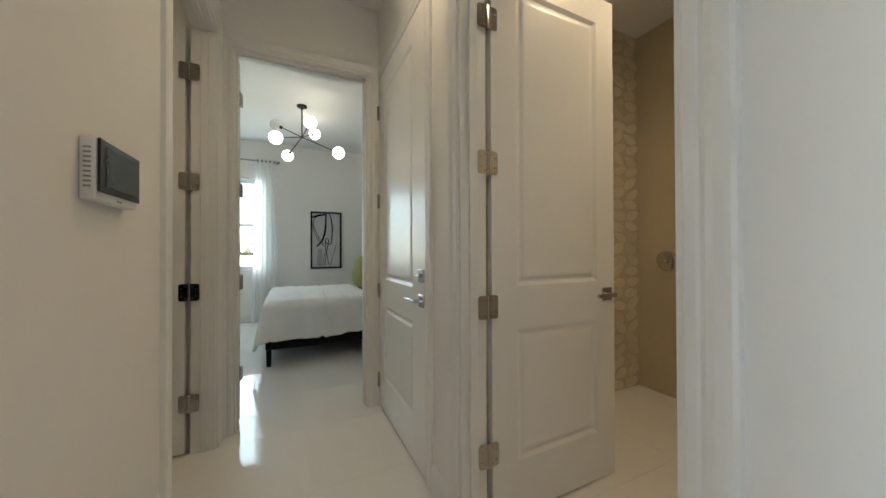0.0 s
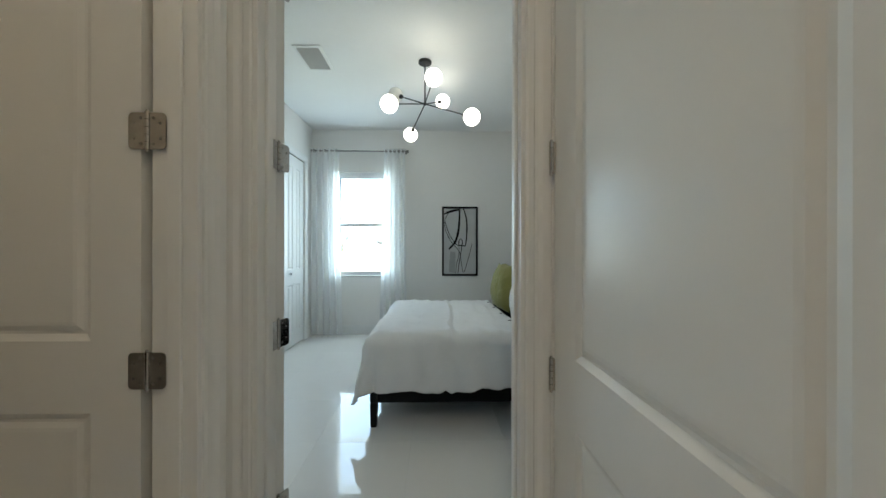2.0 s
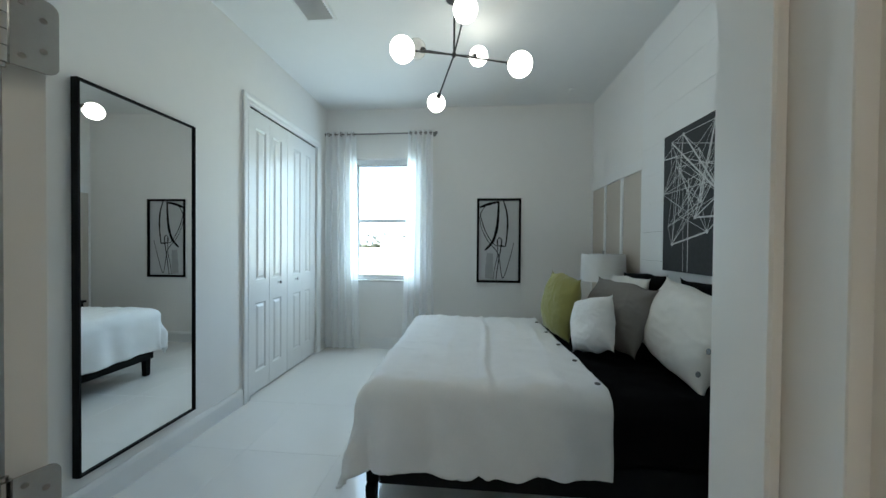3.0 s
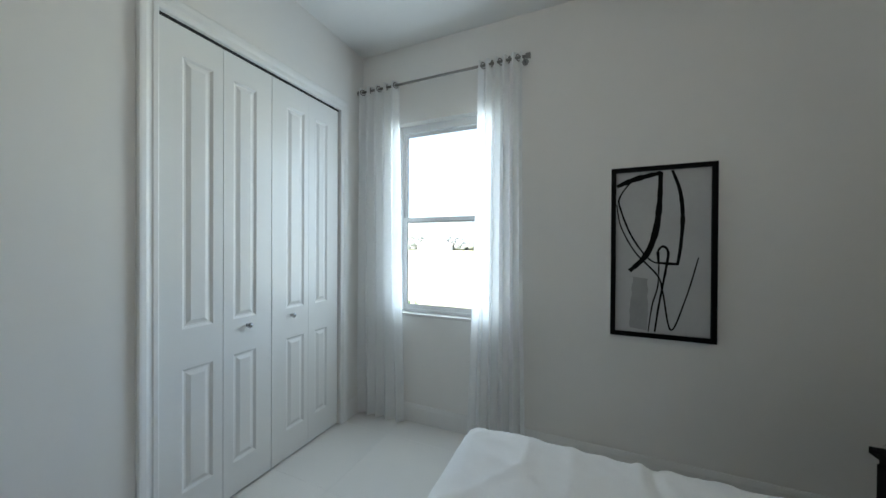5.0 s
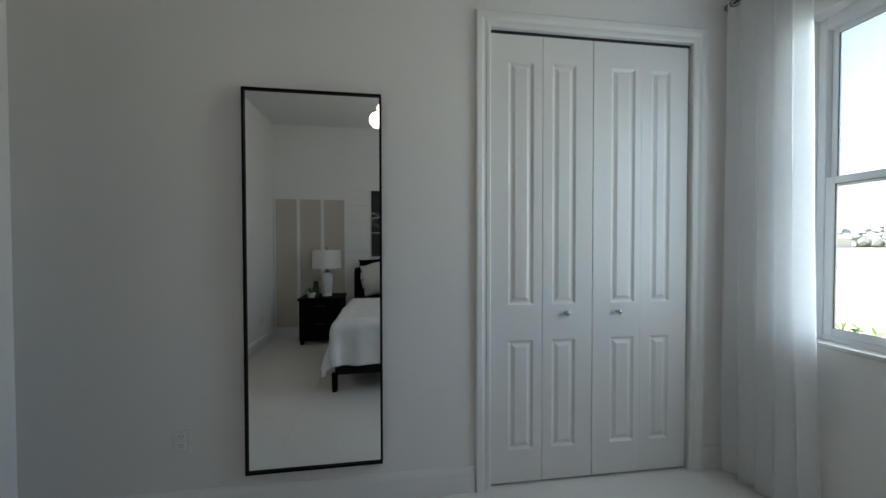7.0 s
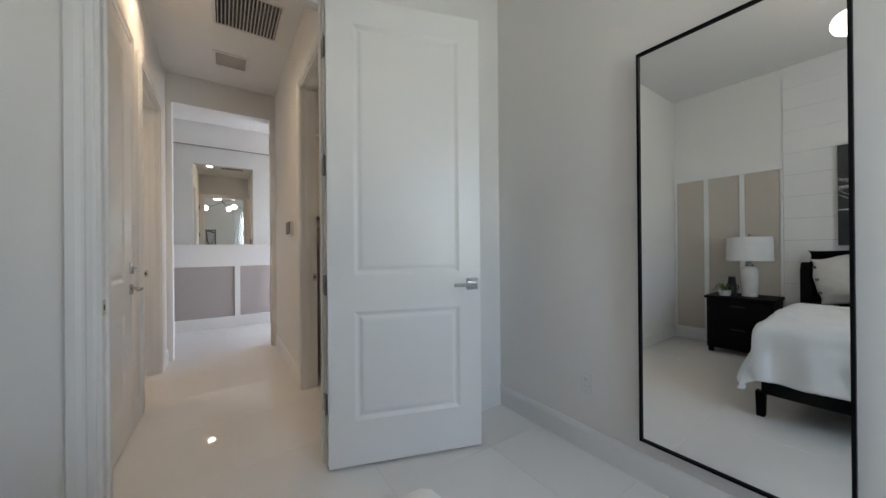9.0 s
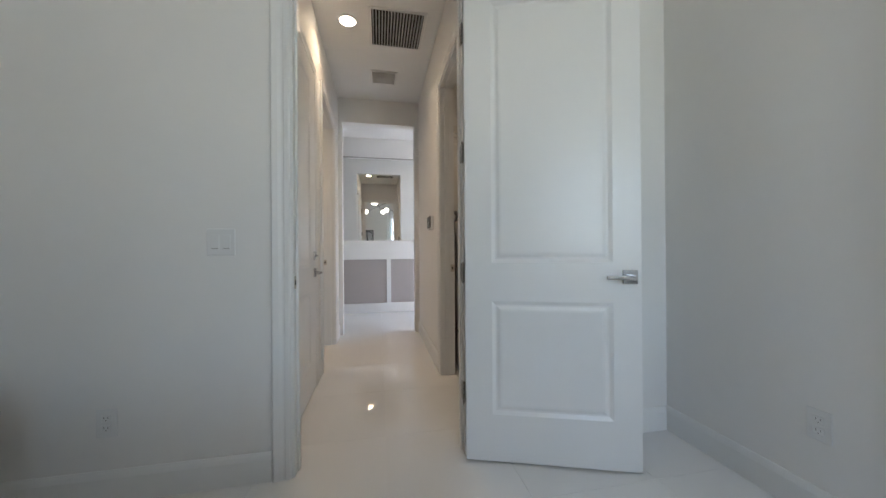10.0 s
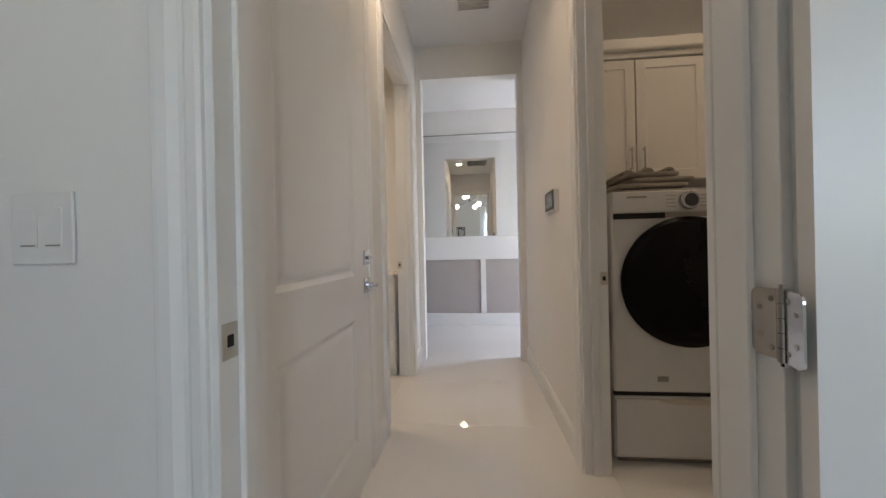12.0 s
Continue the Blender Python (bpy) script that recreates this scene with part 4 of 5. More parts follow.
def framed_print():
    p = thing("framed_print", "black-framed abstract print of loose black brush lines", "picture")
    x0, x1, z0, z1, f = 0.695, 1.215, 0.845, 1.85, 0.026
    fr = bmesh.new()
    for q in ((x0, z0, x0 + f, z1), (x1 - f, z0, x1, z1), (x0 + f, z0, x1 - f, z0 + f), (x0 + f, z1 - f, x1 - f, z1)):
        add_box(fr, q[0], Y1 - 0.032, q[1], q[2], Y1 - 0.001, q[3], 0.0015, 1)
    part("frame", fr, FRAME_BLACK, p, "slim black frame")
    part("paper", box(x0 + f, Y1 - 0.014, z0 + f, x1 - f, Y1 - 0.006, z1 - f), PAPER, p, "pale grey paper")
    w, h = x1 - x0 - 2 * f, z1 - z0 - 2 * f

    def put(u, v, d):
        return (x0 + f + u * w, Y1 - 0.014 - d, z1 - f - v * h)
    part("grey_patch", stroke([(0.28, 0.66), (0.26, 0.98)], 0.19, lambda u, v, d: put(u, v, d), depth=0.0006, taper=0.0), PAPER_SHADE, p)

    def draw(pts, width):
        part("brush_line", stroke([(a, b * h / w) for a, b in pts], width * 1.25 / w, lambda u, v, d: put(u, v * w / h, d)), INK, p)
    draw([(0.01, 0.085), (0.22, 0.045), (0.50, 0.015)], 0.026)
    draw([(0.49, 0.012), (0.48, 0.20), (0.44, 0.375), (0.34, 0.52), (0.16, 0.62)], 0.028)
    draw([(0.40, 0.01), (0.18, 0.06), (0.04, 0.16), (0.06, 0.24), (0.16, 0.38), (0.30, 0.50), (0.42, 0.56), (0.56, 0.57)], 0.009)
    draw([(0.01, 0.20), (0.06, 0.34), (0.22, 0.50), (0.46, 0.64), (0.52, 0.74), (0.61, 0.97), (0.76, 0.77), (0.88, 0.53)], 0.008)
    draw([(0.61, 0.005), (0.69, 0.13), (0.72, 0.29), (0.70, 0.47), (0.67, 0.575)], 0.017)
    draw([(0.68, 0.572), (0.47, 0.565)], 0.013)
    draw([(0.475, 0.57), (0.465, 0.50), (0.52, 0.465), (0.575, 0.50), (0.55, 0.61), (0.48, 0.83), (0.44, 0.99)], 0.011)
    draw([(0.48, 0.50), (0.47, 0.70), (0.41, 0.83), (0.37, 0.99)], 0.007)
    lip = bmesh.new()
    for q in ((x0 - 0.005, z0 - 0.005, x0 - 0.0003, z1 + 0.005), (x1 + 0.0003, z0 - 0.005, x1 + 0.005, z1 + 0.005), (x0 - 0.0003, z0 - 0.005, x1 + 0.0003, z0 - 0.0003), (x0 - 0.0003, z1 + 0.0003, x1 + 0.0003, z1 + 0.005)):
        add_box(lip, q[0], Y1 - 0.022, q[1], q[2], Y1 - 0.001, q[3])
    part("outer_edge", lip, PLASTIC, p, "thin white outer edge")


framed_print()


def canvas():
    c = thing("wall_canvas", "charcoal canvas with a web of thin white lines", "painting")
    x, y0, y1, z0, z1 = XR - 0.018, 4.075, 4.83, 1.125, 2.058
    part("stretched_canvas", box(x - 0.04, y0, z0, x - 0.0005, y1, z1, 0.003), CANVAS, c)
    w, h = y1 - y0, z1 - z0

    def put(u, v, d):
        return (x - 0.04 - d, y1 - u * w, z1 - v * h)
    knots = dict(a=(0.651, 0.05), b=(0.793, 0.237), c=(0.714, 0.149), d=(0.28, 0.046), e=(0.118, 0.067), f=(0.195, 0.183), g=(0.481, 0.193), h=(0.708, 0.505), i=(0.504, 0.531), j=(0.441, 0.631), k=(0.577, 0.728), l=(0.144, 0.806), m=(0.082, 0.675), n=(0.224, 0.60), o=(0.0, 0.43), p=(0.195, 0.256), q=(0.805, 0.403), r=(0.551, 0.342), s=(0.995, 0.327), t=(0.995, 0.348), u=(0.995, 0.415), v=(0.995, 0.432), w=(0.995, 0.447), x=(0.995, 0.492), y=(0.995, 0.646), z=(0.0, 0.17))
    knots["A"], knots["B"], knots["C"], knots["D"], knots["E"] = (0.357, 0.36), (0.357, 0.995), (0.285, 0.40), (0.30, 0.995), (0.118, 0.30)
    rnd = random.Random(5)
    for width, names in ((0.0095, "aj bh dh eh jy lk"), (0.0065, "dl AB uq fz bj ai ch jh gi"), (0.0032, "be bk bi ci cr da dn ed ej ef eE fj fl fh gh gr gd hq ir il im nk na og oj od op pk ph pi rl rj qs qt qv qw kw kx ki ml mr mf nb CD Ci zd zg pt or lb lr nc oa mh ou fv")):
        for pair in names.split():
            p, q = knots[pair[0]], knots[pair[1]]
            part("painted_line", stroke([p, ((p[0] + q[0]) / 2 + rnd.uniform(-0.004, 0.004), (p[1] + q[1]) / 2), q], width / w, put, n=4, taper=0.1, depth=0.0012 + rnd.uniform(0, 0.001)), PAINT_WHITE, c)
    for k in "abcdhijkl":
        bm = lathe(((0.011, 0), (0.011, 0.002)), 12)
        part("painted_dot", moved(bm, Matrix.Translation(put(*knots[k], 0.0005)) @ pose(0, 0, 0, 0, -90, 0)), PAINT_WHITE, c)


canvas()


# ---- curtains ----
def curtain_panel(x0, x1, seed, fl0, fl1):
    c = thing("curtain", "sheer white voile curtain hung on grommets", "curtain", group="window curtains")
    bm, nx, nz = bmesh.new(), 110, 60
    top, bot, yy = 2.665, 0.012, Y1 - 0.075
    folds = 5
    g = []
    for i in range(nx + 1):
        u = i / nx
        row = []
        for j in range(nz + 1):
            v = j / nz
            z = top + (bot - top) * v
            a = 2 * math.pi * folds * u + seed + 0.5 * noise.noise(Vector((u * 3, v * 2, seed))) * v * 3
            amp = 0.021 + 0.012 * v * (1 + noise.noise(Vector((u * 4, seed, v))))
            x = x0 + (x1 - x0) * u + (fl0 * (1 - u) + fl1 * u) * v ** 1.4 + 0.010 * math.sin(2 * a) * v
            y = yy - amp * math.sin(a) + 0.006 * noise.noise(Vector((u * 9, v * 5, seed)))
            row.append(bm.verts.new((x, y, z)))
        g.append(row)
    for i in range(nx):
        for j in range(nz):
            bm.faces.new((g[i][j], g[i + 1][j], g[i + 1][j + 1], g[i][j + 1]))
    part("voile", bm, SHEER, c, smooth=True)
    for k in range(folds):
        u = (k + 0.5) / folds
        ring = bmesh.new()
        R = 0.021
        for s in range(24):
            a0, a1 = 2 * math.pi * s / 24, 2 * math.pi * (s + 1) / 24
            add_tube(ring, (0, R * math.cos(a0), R * math.sin(a0)), (0, R * math.cos(a1), R * math.sin(a1)), 0.004, n=6, caps=False)
        part("grommet", moved(ring, pose(x0 + (x1 - x0) * u, yy, 2.63, 0, 0, 28 if k % 2 else -28)), ROD_METAL, c)


curtain_panel(-1.165, -0.775, 0.0, 0.0, 0.055)
curtain_panel(-0.135, 0.165, 1.7, -0.06, 0.035)
rod = thing("curtain_rod", "slim brushed metal curtain rod above the window", "curtain rod")
part("rod", tube((-1.14, Y1 - 0.075, 2.63), (0.185, Y1 - 0.075, 2.63), 0.009), ROD_METAL, rod, smooth=True)
for x, s in ((-1.14, -1), (0.185, 1)):
    part("finial", tube((x, Y1 - 0.075, 2.63), (x + s * 0.03, Y1 - 0.075, 2.63), 0.017, 0.019), ROD_METAL, rod)
for x in (-0.99, 0.17):
    bk = tube((x, Y1 - 0.0005, 2.63), (x, Y1 - 0.083, 2.63), 0.006)
    add_tube(bk, (x, Y1 - 0.0005, 2.63), (x, Y1 - 0.006, 2.63), 0.022)
    part("bracket", bk, ROD_METAL, rod)


# ---- small fixtures ----
def outlet(m):
    o = thing("wall_outlet", "white duplex outlet on a white plate", "outlet")
    part("plate", moved(box(-0.038, 0.0005, -0.060, 0.038, 0.006, 0.060, 0.003), m), PLASTIC, o)
    for z in (-0.021, 0.021):
        f = part("socket_face", moved(box(-0.017, 0.006, z - 0.014, 0.017, 0.0085, z + 0.014, 0.003), m), PLASTIC, o)
        sl = bmesh.new()
        for x in (-0.007, 0.007):
            add_box(sl, x - 0.001, 0.0086, z - 0.001, x + 0.001, 0.0092, z + 0.008)
        add_tube(sl, (0, 0.0086, z - 0.008), (0, 0.0092, z - 0.008), 0.0022, n=8)
        part("slots", moved(sl, m), SCREW, f)


outlet(pose(XL, 3.415, 0.375, 0, 0, -90))
outlet(pose(1.61, Y0, 0.335, 0, 0, 0))


def switch_plate(m, gangs=2):
    s = thing("light_switch", "white rocker switch plate beside the doorway", "light switch")
    w = 0.035 + 0.023 * (gangs - 1)
    part("plate", moved(box(-w, 0.0005, -0.060, w, 0.006, 0.060, 0.003), m), PLASTIC, s)
    for k in range(gangs):
        x = (k - (gangs - 1) / 2) * 0.046
        part("rocker", moved(box(x - 0.0165, 0.006, -0.033, x + 0.0165, 0.0075, 0.033, 0.0006, 1), m), PLASTIC, s)
        part("rocker_line", moved(box(x - 0.0135, 0.0076, -0.030, x + 0.0135, 0.0081, -0.0275), m), SCREW, s)


switch_plate(pose(1.172, Y0, 1.10))


def vent(name, label, x0, y0, x1, y1, z, pitch, dark, along="x"):
    v = thing(name, label, "ceiling vent")
    # flat sheet behind the slats; where dark, it paints the duct's shade
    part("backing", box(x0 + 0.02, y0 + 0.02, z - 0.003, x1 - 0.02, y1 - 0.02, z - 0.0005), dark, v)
    fr = bmesh.new()
    for p in ((x0, y0, x0 + 0.025, y1), (x1 - 0.025, y0, x1, y1), (x0 + 0.025, y0, x1 - 0.025, y0 + 0.025), (x0 + 0.025, y1 - 0.025, x1 - 0.025, y1)):
        add_box(fr, p[0], p[1], z - 0.010, p[2], p[3], z - 0.0004, 0.002, 1)
    part("frame", fr, PLASTIC, v)
    a0, a1 = (y0, y1) if along == "x" else (x0, x1)
    n = int((a1 - a0 - 0.05) / pitch)
    for k in range(n):
        a = a0 + 0.025 + (k + 0.5) * (a1 - a0 - 0.05) / n
        if along == "x":
            s = moved(box(x0 + 0.025, -0.0015, -0.008, x1 - 0.025, 0.0015, 0.008), pose(0, a, z - 0.010, 35, 0, 0))
        else:
            s = moved(box(-0.0015, y0 + 0.025, -0.008, 0.0015, y1 - 0.025, 0.008), pose(a, 0, z - 0.010, 0, 20, 0))
        part("slat", s, PLASTIC, v)


vent("ceiling_vent", "white slatted supply vent in the bedroom ceiling", -0.62, 4.38, -0.38, 4.76, TOP, 0.022, GRILLE_SHADE)
vent("return_grille", "large return air grille with dark slots", 0.08, 1.28, 0.55, 1.78, TOP, 0.024, GRILLE_SHADE, "y")
vent("hall_vent", "small white slatted vent in the hall ceiling", 0.27, 0.58, 0.56, 0.86, TOP, 0.022, PLASTIC)


def downlight(x, y, power=14, label="lit recessed downlight with white trim ring"):
    d = thing("downlight", label, "downlight")
    part("trim_ring", lathe(((0.082, -0.0004), (0.082, -0.006), (0.062, -0.008), (0.060, -0.0004)), 36, (x, y, TOP)), PLASTIC, d)
    part("lens", lathe(((0.060, -0.0006), (0.060, -0.0035)), 32, (x, y, TOP)), DOWNLIGHT, d, "glowing warm lens")
    lamp("downlight_beam", "SPOT", look((x, y, TOP - 0.02), (x, y + 0.001, 0)), power, WARM, cone=150, soft=0.06)


downlight(0.72, 1.575, 2.9)
downlight(2.0, 0.95, 6.0)
downlight(-1.0, 1.75, 2.1)
speaker = thing("ceiling_speaker", "round white speaker cover in the foyer ceiling", "ceiling speaker")
part("cover", lathe(((0.10, -0.0004), (0.10, -0.006), (0.09, -0.010), (0.01, -0.011)), 36, (0.32, -0.35, TOP)), PLASTIC, speaker)

detector = thing("smoke_detector", "small white sprinkler cover on the ceiling", "smoke detector")
part("cover", lathe(((0.035, -0.0004), (0.035, -0.006), (0.022, -0.012)), 24, (1.69, 6.0, TOP)), PLASTIC, detector, smooth=False)


def wall_panel(y, z):
    t = thing("security_panel", "white wall touch panel with a grey screen", "control panel")
    part("housing", box(HL + 0.0005, y - 0.10, z - 0.065, HL + 0.028, y + 0.10, z + 0.065, 0.004), PLASTIC, t)
    part("bezel", box(HL + 0.0285, y - 0.098, z - 0.048, HL + 0.034, y + 0.098, z + 0.064, 0.002), BLACK, t, "black glass bezel")
    part("screen", box(HL + 0.0342, y - 0.075, z - 0.034, HL + 0.0348, y + 0.085, z + 0.050), SCREEN, t, "grey screen")
    for k in range(9):
        part("side_slot", box(HL + 0.008, y - 0.1008, z - 0.04 + k * 0.01, HL + 0.02, y - 0.0998, z - 0.036 + k * 0.01), SCREW, t)
    part("maker_mark", box(HL + 0.0282, y - 0.012, z - 0.060, HL + 0.0288, y + 0.012, z - 0.056), SCREW, t)


wall_panel(1.205, 1.318)


# ---- laundry ----
def washer(x0, y1):
    w = thing("washing_machine", "white front-loading washer with a large black round door", "washing machine")
    x1, y0 = x0 + 0.686, y1 - 0.76
    cx = (x0 + x1) / 2
    part("body", box(x0, y0, 0.346, x1, y1, 1.31, 0.012), ENAMEL, w)
    ped = part("pedestal", box(x0, y0, 0.03, x1, y1 - 0.004, 0.330, 0.008), ENAMEL, w)
    part("pedestal_drawer", box(x0 + 0.004, y1 - 0.0035, 0.045, x1 - 0.004, y1 + 0.008, 0.320, 0.006), ENAMEL, ped)
    part("pedestal_foot", box(x0 + 0.03, y0 + 0.03, 0.0, x1 - 0.03, y1 - 0.03, 0.0295), SCREW, ped)
    dr = part("door_glass", moved(lathe(((0.292, 0), (0.308, 0.012), (0.304, 0.03), (0.27, 0.045), (0.0, 0.055)), 64), Matrix.Translation((cx, y1 + 0.0005, 0.875)) @ pose(0, 0, 0, -90, 0, 0)), BLACK_GLASS, w, "black glass door", True)
    part("control_panel", box(x0 + 0.004, y1 + 0.0005, 1.205, x1 - 0.004, y1 + 0.014, 1.304, 0.004), ENAMEL, w)
    dial = part("dial", moved(lathe(((0.042, 0), (0.042, 0.018), (0.036, 0.026), (0.0, 0.027)), 40), Matrix.Translation((cx, y1 + 0.0145, 1.255)) @ pose(0, 0, 0, -90, 0, 0)), CHROME, w, "chrome dial", True)
    part("dial_face", moved(lathe(((0.030, 0.0272), (0.030, 0.0285), (0.0, 0.0287)), 32), Matrix.Translation((cx, y1 + 0.0145, 1.255)) @ pose(0, 0, 0, -90, 0, 0)), SCREEN, dial)
    # flat dark patch on the front, painting the shade of a handle recess
    part("handle_recess_shade", box(x1 - 0.25, y1 + 0.0003, 1.176, x1 - 0.012, y1 + 0.0013, 1.2035), GAP_SHADE, w)
    part("display", box(cx - 0.25, y1 + 0.0143, 1.235, cx - 0.10, y1 + 0.0153, 1.275), SCREEN, w)
    part("maker_mark", box(x1 - 0.16, y1 + 0.0143, 1.273, x1 - 0.07, y1 + 0.0149, 1.283), SCREW, w)
    part("seam", box(x0 + 0.012, y1 + 0.0003, 1.180, x1 - 0.252, y1 + 0.0012, 1.2035), SCREW, w)
    # dark filler between washer and pedestal, shade given as colour
    part("base_gap_shade", box(x0 + 0.004, y1 - 0.02, 0.3305, x1 - 0.004, y1 - 0.004, 0.3455), GAP_SHADE, w)
    for side in (-1, 1):
        for k in range(4):
            part("program_mark", box(cx + side * 0.075 - 0.022, y1 + 0.0143, 1.228 + k * 0.017, cx + side * 0.075 + 0.022, y1 + 0.0147, 1.231 + k * 0.017), SCREW, w)
    grip = bmesh.new()
    rim = [(0.15 * math.cos(radians(180 + 12 * k)), 0.026 * math.sin(radians(180 + 12 * k))) for k in range(16)]
    fronts = [[grip.verts.new((cx + a, y1 + d, 0.320 + b)) for a, b in rim] for d in (0.0082, 0.0092)]
    grip.faces.new(fronts[0])
    grip.faces.new(fronts[1][::-1])
    for k in range(16):
        n = (k + 1) % 16
        grip.faces.new((fronts[0][k], fronts[0][n], fronts[1][n], fronts[1][k]))
    part("drawer_grip", grip, PLATE, ped, "shallow grey finger grip")
    part("badge", box(x1 - 0.25, y1 + 0.0003, 0.40, x1 - 0.20, y1 + 0.0012, 0.425), SCREW, w)


washer(-0.887, 1.585)
washer(-1.60, 1.585)
for k, (dx, dz) in enumerate(((0.0, 0.0), (0.02, 0.032), (-0.01, 0.062), (0.06, 0.09))):
    tw = thing("folded_towel", "folded grey-beige towel stacked on the washer", "towel", group="towel stack")
    part("fold", soft_block(-0.66 + dx, 1.18, 1.3105 + dz, -0.26 + dx - 0.05 * k, 1.46, 1.3105 + dz + 0.030, 0.014, 0.003, 8), TOWEL, tw, smooth=True)
for k, (x, y, z, r) in enumerate(((-0.60, 1.32, 1.452, 0.020), (-0.50, 1.30, 1.455, 0.022), (-0.40, 1.29, 1.446, 0.024))):
    tw = thing("rolled_towel", "small grey-beige towel rolled on the towel stack", "towel", group="towel stack")
    rl = bmesh.new()
    turns = [(r * (0.35 + 0.65 * a / 40) * math.cos(a * 0.42), r * (0.35 + 0.65 * a / 40) * math.sin(a * 0.42)) for a in range(41)]
    rings = [[rl.verts.new((x + cx * 1.5 + 0.004 * math.sin(9 * yy), yy, z + cz)) for cx, cz in turns] for yy in (y - 0.20, y - 0.15, y - 0.10, y - 0.05, y, y + 0.04)]
    for a, b in zip(rings, rings[1:]):
        for i in range(40):
            rl.faces.new((a[i], a[i + 1], b[i + 1], b[i]))
    bmesh.ops.recalc_face_normals(rl, faces=rl.faces)
    bmesh.ops.solidify(rl, geom=rl.faces[:], thickness=0.004)
    part("roll", rl, TOWEL, tw, smooth=True)


def upper_cabinet(x0, x1, hand):
    c = thing("wall_cabinet", "white shaker wall cabinet above the washer", "cabinet", group="laundry cabinets")
    y0, y1, z0, z1 = 0.7205, 1.05, 1.46, 2.22
    part("carcass", box(x0, y0, z0, x1, y1, z1, 0.001, 1), CABINET, c)
    w, h = x1 - x0 - 0.004, z1 - z0 - 0.006
    bm = leaf(w, h, 0.02, [(0.055, 0.055, w - 0.055, h - 0.055)], ((0.004, 0.006), (0.012, 0.007)), 0)
    dr = part("cabinet_door", moved(bm, pose(x0 + 0.002, y1 + 0.0008, z0 + 0.003)), CABINET, c)
    hx = x0 + 0.035 if hand < 0 else x1 - 0.035
    hb = tube((hx, y1 + 0.045, z0 + 0.06), (hx, y1 + 0.045, z0 + 0.20), 0.006)
    for z in (z0 + 0.07, z0 + 0.19):
        add_tube(hb, (hx, y1 + 0.021, z), (hx, y1 + 0.045, z), 0.005, n=8)
    part("handle", hb, NICKEL, dr)


for x0, x1, hand in ((-0.575, -0.18, -1), (-0.995, -0.58, 1), (-1.42, -1.0, -1), (-1.845, -1.425, 1)):
    upper_cabinet(x0, x1, hand)
crown = thing("crown_moulding", "white crown moulding along the laundry cabinets", "crown moulding")
part("crown_strip", box(-1.885, 0.7205, 2.221, -0.178, 1.085, 2.26, 0.01), CABINET, crown)
part("crown_cap", box(-1.885, 0.7205, 2.2605, -0.178, 1.11, 2.335, 0.012), CABINET, crown)


# ---- bathroom ----
def pebbles(owner, put, a0, a1, z0, z1, seed, cell=0.085):
    """Flat sliced pebbles set in grout, each an uneven rounded disc."""
    rnd = random.Random(seed)
    shapes = []
    for s in range(8):
        bm, n = bmesh.new(), 9
        rad = [rnd.uniform(0.75, 1.0) for _ in range(n)]
        low = [bm.verts.new((0.5 * r * math.cos(2 * math.pi * i / n) * 1.25, 0.0, 0.5 * r * math.sin(2 * math.pi * i / n))) for i, r in enumerate(rad)]
        hi = [bm.verts.new((v.co.x * 0.88, 0.10, v.co.z * 0.88)) for v in low]
        for i in range(n):
            bm.faces.new((low[i], low[(i + 1) % n], hi[(i + 1) % n], hi[i]))
        bm.faces.new(hi)
        bmesh.ops.recalc_face_normals(bm, faces=bm.faces)
        me = bpy.data.meshes.new("pebble")
        bm.to_mesh(me)
        bm.free()
        me.materials.append(PEBBLE)
        shapes.append(me)
    count = 0
    na, nz = max(1, round((a1 - a0) / cell)), round((z1 - z0) / (cell * 0.62))
    for i in range(na):
        for j in range(nz):
            if count >= 300:
                return
            a = a0 + (i + 0.5) * (a1 - a0) / na + rnd.uniform(-0.008, 0.008) + (0.012 if j % 2 else -0.012)
            z = z0 + (j + 0.5) * (z1 - z0) / nz + rnd.uniform(-0.006, 0.006)
            ob = new("pebble", shapes[rnd.randrange(8)])
            ob.parent = owner
            ob.matrix_world = put(a, z) @ pose(0, 0, 0, 0, rnd.uniform(-35, 35), 0) @ Matrix.Diagonal((cell * 0.95, 0.04, cell * 0.62, 1))
            count += 1


band = tagged(mesh_object("wall_pebble_band", box(3.034, HE + 0.001, 0.0, 3.0495, 1.49, TOP - 0.001), PEBBLE_GROUT), "wall band of flat beige pebbles in grout", "wall", kind="structure")
valve = thing("shower_valve", "round chrome shower valve on the beige tile", "shower valve")
part("plate", moved(lathe(((0.078, 0), (0.078, 0.004), (0.066, 0.012), (0.03, 0.014)), 40), Matrix.Translation((3.0495, 1.766, 1.062)) @ pose(0, 0, 0, 0, -90, 0)), CHROME, valve, smooth=True)
part("handle", moved(lathe(((0.022, 0.014), (0.022, 0.04), (0.016, 0.05)), 24), Matrix.Translation((3.0495, 1.766, 1.062)) @ pose(0, 0, 0, 0, -90, 0)), CHROME, valve)


